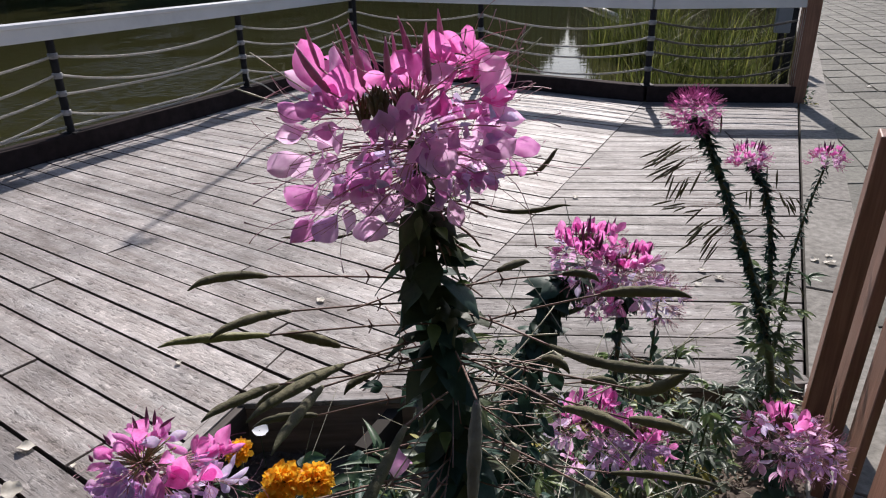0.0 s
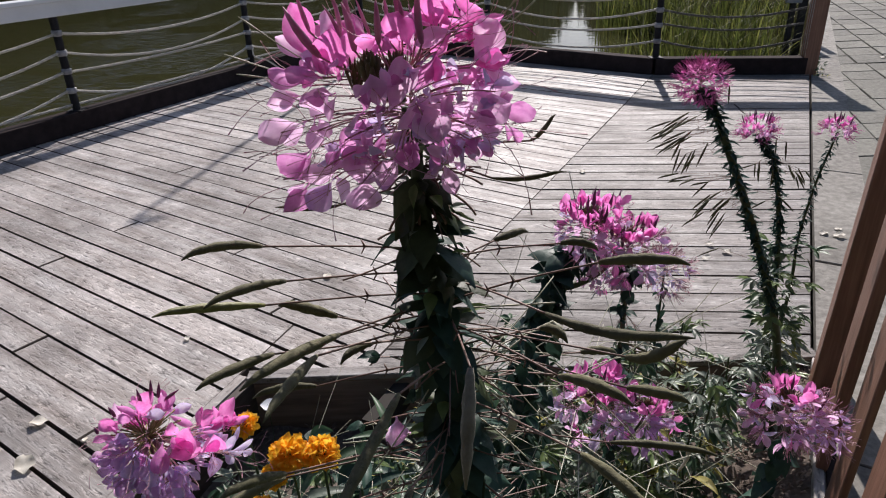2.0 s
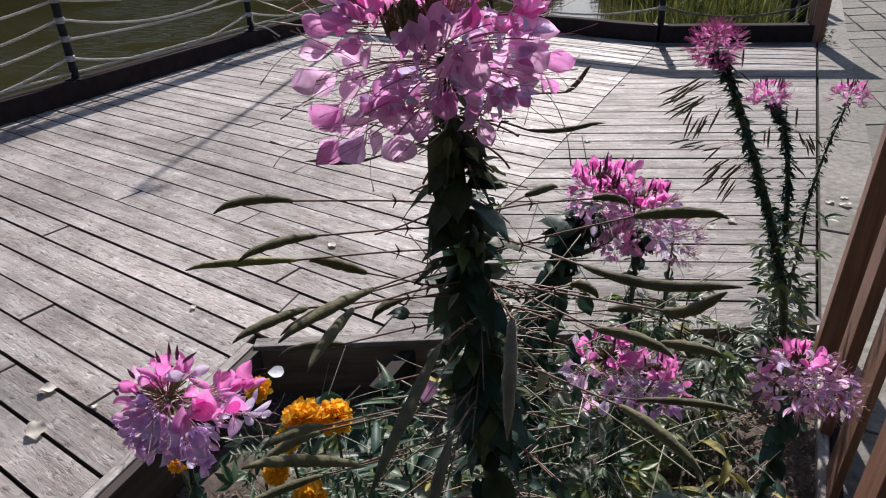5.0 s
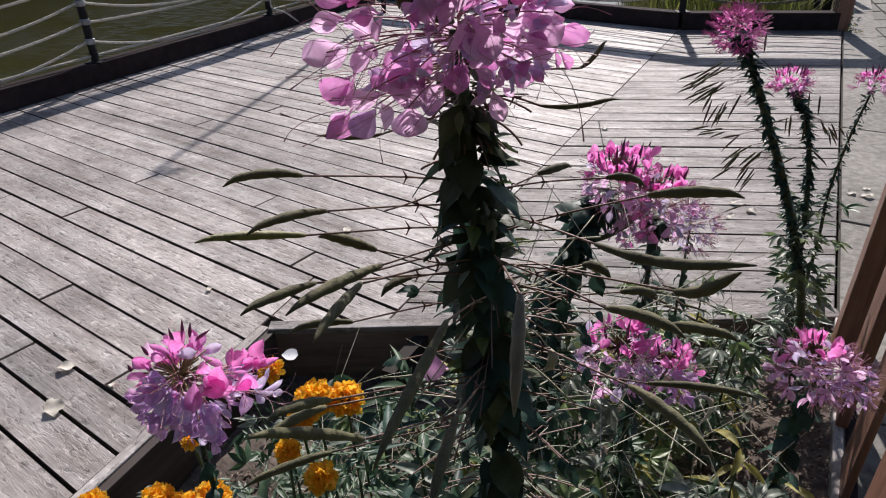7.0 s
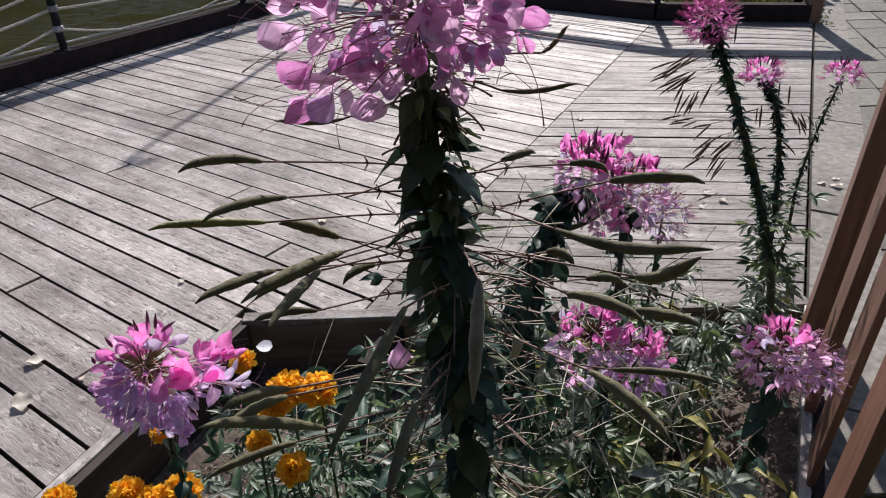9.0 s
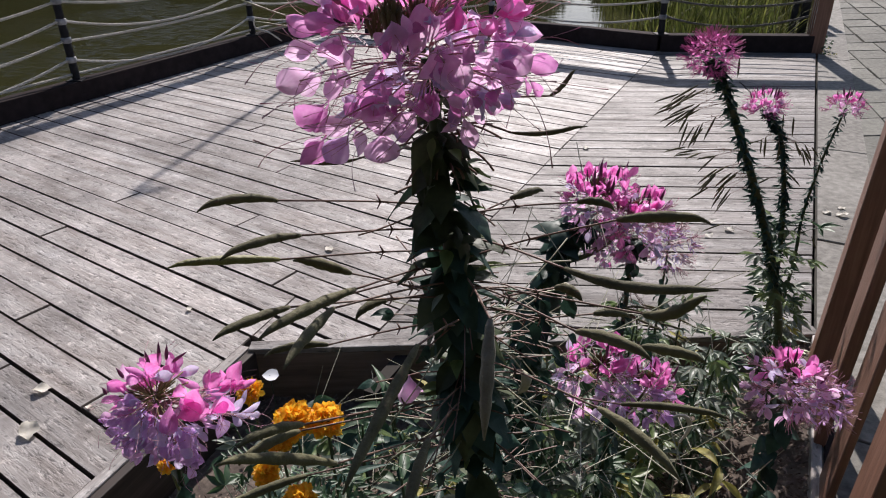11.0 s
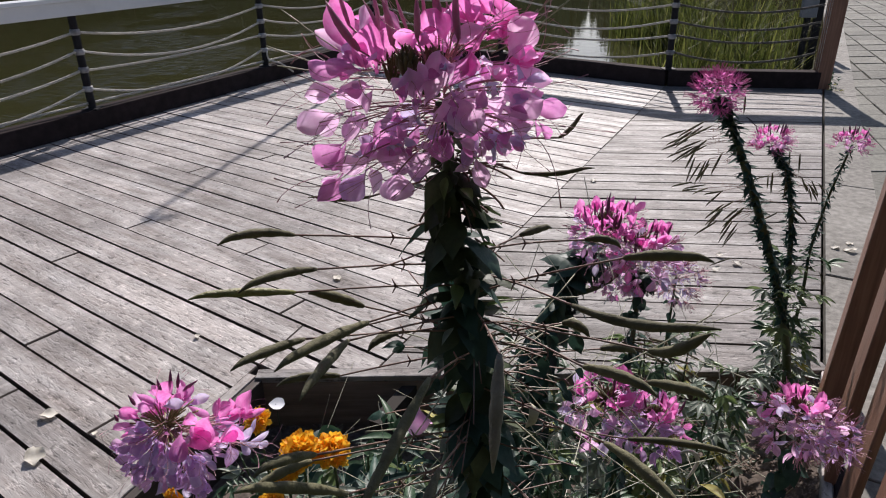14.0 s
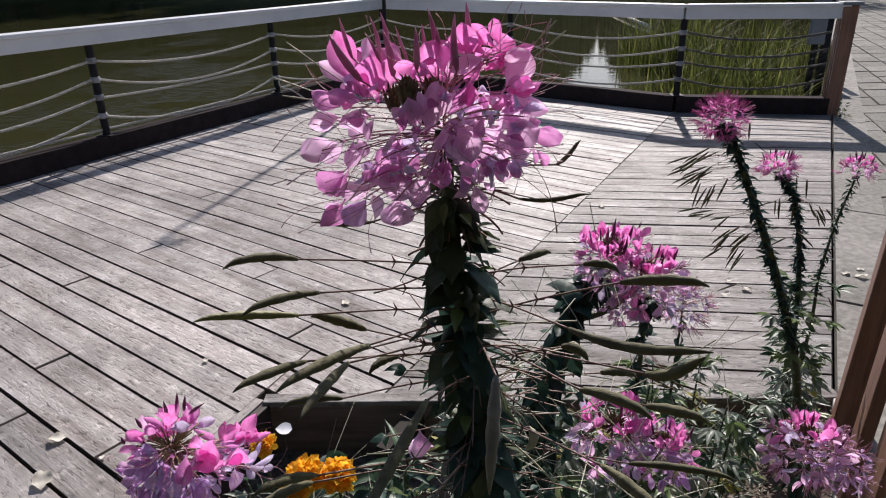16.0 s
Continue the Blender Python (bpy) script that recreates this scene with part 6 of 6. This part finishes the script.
def yellow_plant(x, y, height, seed):
    rng = random.Random(seed)
    base = Vector((x, y, SOIL_Z))
    plant = thing("yellowing_plant", Matrix.Translation(base), "small bedding plant with yellowing narrow leaves", "plant", "yellowing plants")
    line = stem_line([base, base + Vector((0.006, 0, height * 0.5)), base + Vector((0, -0.01, height))], 8)
    bm = bmesh.new()
    tube(bm, line, [0.004 - 0.002 * k / len(line) for k in range(len(line))], 6)
    part("stem", bm, STEM, plant, smooth=True)
    stem_leaves(plant, line, 0.7, 1.0, 8, seed + 1, YELLOW, 0.003, (0.7, 1.05), (-0.2, 0.5))


for n, (x, y, h) in enumerate(((0.517, 0.95, 0.64), (0.708, 0.95, 0.47), (0.66, 0.93, 0.44))):
    yellow_plant(x, y, h, 980 + 3 * n)


# ---- fallen leaves ----
def fallen_leaf(x, y, size, seed, z=0.003):
    rng = random.Random(seed)
    bm = bmesh.new()
    blade(bm, size, size * 0.7, Matrix.Translation((-size / 2, 0, 0.004)), cup=rng.uniform(0.1, 0.4), droop=rng.uniform(-0.2, 0.05), wide_at=0.45, rows=7, ripple=0.12, rng=rng, point=0.5)
    single("fallen_leaf", bm, FALLEN, "dry curled pale leaf fallen on the boards", "leaf", "fallen leaves", smooth=True, m=Matrix.Translation((x, y, z)) @ Matrix.Rotation(rng.uniform(0, TAU), 4, "Z"))


for n, (x, y, s) in enumerate(((-1.215, 1.548, 0.080), (-1.275, 1.741, 0.060), (1.315, 2.756, 0.05), (1.20, 2.70, 0.045), (1.27, 2.84, 0.04), (1.891, 2.874, 0.06), (1.84, 2.91, 0.05), (1.93, 2.95, 0.04), (-0.482, 2.666, 0.05), (-1.087, 1.65, 0.025), (-0.95, 2.2, 0.03), (0.9, 3.9, 0.05), (4.6, 7.0, 0.07), (3.7, 5.2, 0.06))):
    fallen_leaf(x, y, s, 700 + n)


def round_leaf(at):
    """A seedling with one pale round leaf in the corner of the bed."""
    at = Vector(at)
    base = Vector((at.x + 0.01, at.y - 0.02, SOIL_Z))
    plant = thing("seedling", Matrix.Translation(base), "seedling with one pale round leaf in the bed corner", "plant")
    bm = bmesh.new()
    tube(bm, bezier(base, base + Vector((0, 0, 0.10)), at, 6), 0.0016, 5)
    part("stem", bm, STEM, plant, smooth=True)
    bm = bmesh.new()
    blade(bm, 0.055, 0.048, Matrix.Translation((-0.025, 0, 0)), cup=0.15, droop=0.05, wide_at=0.5, rows=8, point=0.0)
    part("leaf", bm, WHITE, plant, "pale silvery round leaf", smooth=True, m=Matrix.Translation(at) @ Matrix.Rotation(radians(15), 4, "X"))


round_leaf((-0.575, 1.83, -0.03))


# ---- reeds, far trees ----
def reeds():
    rng = random.Random(9)
    verts, faces = [], []
    for k in range(12500):
        x, y = rng.uniform(2.5, 7.5), rng.uniform(7.4, 14.5)
        shore = 3.62 + (y - 6.15) * 0.525
        if x > shore - 0.55 or noise.noise((x * 1.5, y * 1.0, 2.0)) < 0.02 or math.hypot((x - 5.1) / 0.6, (y - 12.0) / 2.2) < 1 or math.hypot((x - 4.1) / 0.22, (y - 8.9) / 0.6) < 1 or x < 2.80 + 0.16 * (y - 8) + 0.5 * math.sin(y * 1.3) + rng.uniform(-0.3, 0.3):
            continue
        h = rng.uniform(0.3, 1.05) * (1.0 + 0.5 * noise.noise((x * 0.8, y * 0.8, 9.0)))
        a, lean, w = rng.uniform(0, TAU), rng.choice((rng.uniform(0.02, 0.3), rng.uniform(0.3, 1.2))), rng.choice((rng.uniform(0.004, 0.010), rng.uniform(0.009, 0.020)))
        c, s = math.cos(a), math.sin(a)
        o = len(verts)
        for i, t in enumerate((0, 0.35, 0.7, 1.0)):
            d = lean * h * t * t
            ww = w * (1 - t * 0.9)
            px, py, pz = x + c * d, y + s * d, WATER_Z + h * t * (1 - 0.15 * lean * t)
            verts += [(px - s * ww, py + c * ww, pz), (px + s * ww, py - c * ww, pz)]
            if i:
                b = o + 2 * i
                faces.append((b - 2, b - 1, b + 1, b))
    me = bpy.data.meshes.new("reeds")
    me.from_pydata(verts, [], faces)
    me.materials.append(REED)
    ob = new("reeds", me)
    tagged(ob, "dense green and yellow reeds growing in the shallow water", "reeds", kind="stuff")


reeds()


def shade_tree(at, seed):
    """A broadleaved tree beyond the fence that shades the path."""
    rng = random.Random(seed)
    tree = thing("tree", Matrix.Translation(at), "broadleaved tree beside the path beyond the fence", "tree")
    bm = bmesh.new()
    tube(bm, [at, at + Vector((0.05, 0, 1.5)), at + Vector((0, 0.1, 3.2)), at + Vector((0.1, 0, 5.2))], [0.17, 0.14, 0.11, 0.04], 10)
    tips = []
    for k in range(16):
        s = at + Vector((0, 0.05, rng.uniform(2.4, 4.8)))
        e = s + ball_way(k * 2.4, rng.uniform(0.1, 0.9)) * rng.uniform(1.2, 2.3)
        tube(bm, [s, s.lerp(e, 0.5) + Vector((0, 0, 0.15)), e], [0.06, 0.035, 0.012], 6)
        tips += [s.lerp(e, t) for t in (0.45, 0.7, 0.9, 1.0)]
    part("trunk", bm, BARK, tree, smooth=True)
    verts, faces = [], []
    for p in tips:
        for k in range(70):
            c = p + Vector((rng.gauss(0, 0.33), rng.gauss(0, 0.33), rng.gauss(0, 0.28)))
            u = Vector((rng.uniform(-1, 1), rng.uniform(-1, 1), rng.uniform(-1, 1))).normalized()
            v = u.orthogonal().normalized()
            r = rng.uniform(0.05, 0.09)
            o = len(verts)
            verts += [tuple(c + u * r - at), tuple(c + v * r * 0.6 - at), tuple(c - u * r - at), tuple(c - v * r * 0.6 - at)]
            faces.append((o, o + 1, o + 2, o + 3))
    me = bpy.data.meshes.new("crown")
    me.from_pydata(verts, [], faces)
    me.materials.append(CANOPY)
    tagged(hang("crown", me, tree, Matrix.Translation(at)), kind="stuff")


shade_tree(Vector((12.6, 25.5, -0.06)), 71)


def far_trees():
    """A belt of dense trees on the far bank, with one gap of open sky."""
    rng = random.Random(12)
    verts, faces, trunks = [], [], bmesh.new()
    n = 0
    for k in range(90):
        az = rng.uniform(-32, 88)          # degrees to the left of +y
        if abs(az + 11.1) < 10:
            continue
        d = rng.uniform(52, 64)
        x, y = -math.sin(radians(az)) * d, math.cos(radians(az)) * d
        h, r = rng.uniform(14, 23), rng.uniform(3.4, 5.8)
        tube(trunks, [(x, y, 0), (x + 0.1, y, h * 0.4), (x, y, h * 0.8)], [0.4, 0.3, 0.1], 6)
        for j in range(420):
            w = ball_way(rng.uniform(0, TAU), rng.uniform(-1.2, 1.5)) * rng.uniform(0.35, 1.0)
            p = Vector((x + w.x * r, y + w.y * r, max(0.2, h * 0.48 + w.z * h * 0.52)))
            u = Vector((rng.uniform(-1, 1), rng.uniform(-1, 1), rng.uniform(-1, 1))).normalized()
            v = u.orthogonal().normalized()
            s = rng.uniform(0.45, 0.95)
            o = len(verts)
            verts += [tuple(p + u * s), tuple(p + v * s * 0.7), tuple(p - u * s), tuple(p - v * s * 0.7)]
            faces.append((o, o + 1, o + 2, o + 3))
    # the closed mass of the woods behind the front trees
    for k in range(840):
        a0, a1 = -34 + 124 * k / 840, -34 + 124 * (k + 1) / 840
        ring = []
        for a in (a0, a1):
            h = 11.0 + 3.0 * noise.noise((a * 0.35, 0, 1)) + 1.2 * noise.noise((a * 1.7, 0, 4))
            # the gap between two crowns, wider towards the sky
            h = min(h, 3.5 + 1.05 * abs(a + 11.6) + 0.9 * noise.noise((a * 3.5, 0, 6)))
            for d, z in ((61, -0.6), (61.5, h * 0.82), (65, h * 1.5), (90, h * 1.2)):
                ring.append((-math.sin(radians(a)) * d, math.cos(radians(a)) * d, z))
        o = len(verts)
        verts += ring
        faces += [(o + i, o + 4 + i, o + 5 + i, o + 1 + i) for i in range(3)]
    me = bpy.data.meshes.new("far_woods")
    me.from_pydata(verts, [], faces)
    me.materials.append(CANOPY)
    woods = new("far_woods", me)
    WORLD[woods] = Matrix()
    tagged(woods, "dark dense woods on the far bank of the pond", "woods", kind="stuff")
    part("trunks", trunks, BARK, woods)


far_trees()

# ---- small things beyond the fence ----
def pale_pipe():
    bm = bmesh.new()
    tube(bm, [(5.69, 25.4, WATER_Z + 0.05), (5.57, 22.5, WATER_Z + 0.06), (5.45, 19.6, WATER_Z + 0.05)], 0.06, 10)
    single("pipe", bm, FALLEN, "pale pipe lying at the water's surface", "pipe", smooth=True)


pale_pipe()


def marker_post(x, y, top, wide, mat, label):
    bm = bmesh.new()
    box(bm, wide, wide * 0.6, top - WATER_Z + 0.2, Matrix.Translation((x, y, WATER_Z - 0.2)) @ Matrix.Rotation(radians(-10), 4, "Z"), 0.006)
    single("marker_post", bm, mat, label, "post")


marker_post(4.50, 8.55, 0.95, 0.09, BLACK, "dark square post standing in the reeds")


def grey_box(at):
    """A grey metal box carried by a dark stake."""
    p = thing("meter_box", Matrix.Translation(at), "grey blue metal box on a dark stake in the reeds", "box")
    bm = bmesh.new()
    box(bm, 0.06, 0.05, 0.95, Matrix.Translation(at), 0.004)
    part("stake", bm, BLACK, p)
    bm = bmesh.new()
    box(bm, 0.17, 0.09, 0.55, Matrix.Translation(at + Vector((0, 0, 0.90))) @ Matrix.Rotation(radians(-10), 4, "Z"), 0.008)
    part("case", bm, METAL, p)


grey_box(Vector((4.30, 8.40, WATER_Z - 0.05)))


def weeds(x, y, seed):
    rng = random.Random(seed)
    base = Vector((x, y, -0.02))
    plant = thing("weed", Matrix.Translation(base), "small green weed at the foot of the end post", "plant", "weeds")
    for k in range(16):
        hang("leaf", rng.choice((PALMS[1], PALMS[4], PALM_DRY)), plant, aim(base + Vector((rng.uniform(-0.06, 0.06), rng.uniform(-0.06, 0.06), rng.uniform(0, 0.08))), ball_way(rng.uniform(0, TAU), rng.uniform(0.2, 1.2)), 0, rng.uniform(0.35, 0.7)))


for n, (x, y) in enumerate(((3.66, 6.50), (3.70, 6.72), (3.60, 6.30))):
    weeds(x, y, 40 + n)

# ---- boards of the deck, paving slabs ----
def board(poly, angle, rng, mat):
    """One plank: its outline in the world, its length along the angle."""
    cx, cy = sum(p[0] for p in poly) / len(poly), sum(p[1] for p in poly) / len(poly)
    c, s = math.cos(angle), math.sin(angle)
    local = [((x - cx) * c + (y - cy) * s, -(x - cx) * s + (y - cy) * c) for x, y in poly]
    clean = [p for p, q in zip(local, local[1:] + local[:1]) if math.hypot(p[0] - q[0], p[1] - q[1]) > 0.004]
    if len(clean) < 3:
        return
    bm = bmesh.new()
    rise = rng.uniform(-0.0025, 0.0015)
    prism(bm, clean, -0.034, rise, 0.004)
    me = mesh_of("plank", bm, mat)
    me.materials.append(GAP_SHADE)
    # sides and chamfers take the painted gap shade
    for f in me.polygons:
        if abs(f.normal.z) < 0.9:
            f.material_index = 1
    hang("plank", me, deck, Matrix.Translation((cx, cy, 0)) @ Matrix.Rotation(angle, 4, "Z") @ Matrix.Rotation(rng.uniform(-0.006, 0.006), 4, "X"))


def boards(region, angle, first, low, high, seed, mat, bed=None, gaps=(0.007, 0.010, 0.011, 0.012, 0.013, 0.015), joints=None):
    rng = random.Random(seed)
    c, s = math.cos(angle), math.sin(angle)
    for k in range(low, high):
        gap = rng.choice(gaps)
        o0, o1 = first(k) + gap / 2, first(k + 1) - gap / 2
        strip = [(u * c - v * s, u * s + v * c) for u, v in ((-14, o0), (14, o0), (14, o1), (-14, o1))]
        poly = strip
        for a, b in zip(region, region[1:] + region[:1]):
            poly = clipped(poly, a, b)
            if len(poly) < 3:
                break
        if area(poly) < 0.004:
            continue
        pieces = [poly]
        if bed:
            mid = clipped(clipped(poly, bed[1], bed[0]), (9, BED[3][1] + 0.052), (-9, BED[3][1] + 0.052))
            if area(mid) > 0.0005:
                pieces = [clipped(poly, *bed), clipped(clipped(poly, bed[1], bed[0]), (-9, BED[3][1] + 0.052), (9, BED[3][1] + 0.052))]
        for piece in pieces:
            if area(piece) < 0.002:
                continue
            along = [x * c + y * s for x, y in piece]
            cuts = []
            here = min(along) + rng.uniform(0.8, 4.0)
            if joints and k in joints:
                cuts, here = [joints[k]], 99.0
            while here < max(along) - 0.5:
                cuts.append(here)
                here += rng.choice((2.0, 3.0, 4.0))
            rest = piece
            for cut in cuts:
                for side in (0, 1):
                    u = cut - 0.0025 if side == 0 else cut + 0.0025
                    p, q = (u * c - 20 * -s, u * s - 20 * c), (u * c + 20 * -s, u * s + 20 * c)
                    if side == 0:
                        done = clipped(rest, p, q)
                    else:
                        rest = clipped(rest, q, p)
                if area(done) > 0.002:
                    board(done, angle, rng, mat)
            if area(rest) > 0.002:
                board(rest, angle, rng, mat)


def slanting_edge(k):
    """Where the slanting boards meet: the near ones are a little narrower."""
    return 0.951 + 0.1357 * k if k < 0 else 0.951 + 0.1415 * min(k, 4) + 0.1488 * max(0, k - 4)


boards(deck_left(), radians(-36.0), slanting_edge, -40, 52, 1, WOOD, bed=left_line, joints={-2: -1.878, -1: -2.558, 2: -3.20, 5: -3.276})
boards(clipped(deck_right(), (-9, BED[3][1] + 0.052), (9, BED[3][1] + 0.052)), radians(-5.95), lambda k: 3.388 + 0.148 * k, -12, 25, 2, WOOD_DARK, gaps=(0.006, 0.009, 0.012, 0.016))


def slabs():
    """Long rows of paving slabs, the nearest as pieces, the rest joined."""
    rng = random.Random(3)
    EDGE_WAY = Vector((17.682, 34.8, 0)).normalized()
    outer = [(1.175, 1.13), (18.28, 34.8), (30, 34.8), (14.0, 1.13)]
    far = bmesh.new()
    cells = []
    # tight blocks near the bed, wider joints from the end of the fence on: corner, width, length, slant, joints, counts
    for x0, y0, wide, long, slant, g, h, low, high, left, right in ((3.50, 5.05, 0.33, 0.345, 72.9, 0.0045, 0.005, -10, 0, -8, 30), (3.44, 5.05, 0.33, 0.345, 72.9, 0.006, 0.005, 0, 5, -4, 30), (4.575, 6.79, 0.35, 0.42, 71.0, 0.012, 0.016, 0, 67, -5, 60)):
        u = Vector((1, 0, 0))
        v = Vector((long / math.tan(radians(slant)), long, 0))
        for j in range(low, high):
            for i in range(left, right):
                o = Vector((x0, y0, 0)) + u * (i * wide) + v * j
                a, b = g + rng.uniform(-0.003, 0.003), h + rng.uniform(-0.004, 0.004)
                p, q = v * (b / long), v * (1 - b / long)
                poly = [(c.x, c.y) for c in (o + u * a + p, o + u * (wide - a) + p, o + u * (wide - a) + q, o + u * a + q)]
                for c, d in zip(outer, outer[1:] + outer[:1]):
                    poly = clipped(poly, d, c)
                    if len(poly) < 3:
                        break
                if area(poly) > 0.006:
                    cells.append(poly)
    # smooth concrete border along the deck
    for j in range(-1, 26):
        o = Vector((0.318, 0, 0)) + EDGE_WAY * (j * 1.31 + 0.35)
        side = Vector((EDGE_WAY.y, -EDGE_WAY.x, 0)) * 0.245
        a, b = o + EDGE_WAY * 0.005, o + EDGE_WAY * 1.305
        poly = [(a.x, a.y), (a.x + side.x, a.y + side.y - 0.02), (b.x + side.x, b.y + side.y - 0.02), (b.x, b.y)]
        poly = clipped(poly, (-9, 1.13), (60, 1.13))
        if area(poly) < 0.02:
            continue
        cx, cy = sum(p[0] for p in poly) / len(poly), sum(p[1] for p in poly) / len(poly)
        bm = bmesh.new()
        prism(bm, [(x - cx, y - cy) for x, y in poly], -0.06, rng.uniform(-0.004, 0.001), 0.003)
        hang("border_slab", mesh_of("border_slab", bm, CONCRETE), pavement, Matrix.Translation((cx, cy, 0)))
    cells.sort(key=lambda p: math.hypot(p[0][0] - 2.5, p[0][1] - 4.0))
    for n, poly in enumerate(cells):
        z = rng.uniform(-0.005, 0.002)
        if n < 290:
            cx, cy = sum(p[0] for p in poly) / len(poly), sum(p[1] for p in poly) / len(poly)
            bm = bmesh.new()
            prism(bm, [(x - cx, y - cy) for x, y in poly], -0.05, z, 0.004)
            hang("slab", mesh_of("slab", bm, PAVER), pavement, Matrix.Translation((cx, cy, 0)))
        else:
            prism(far, poly, -0.05, z)
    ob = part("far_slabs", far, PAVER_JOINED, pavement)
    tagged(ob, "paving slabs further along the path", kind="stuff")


slabs()
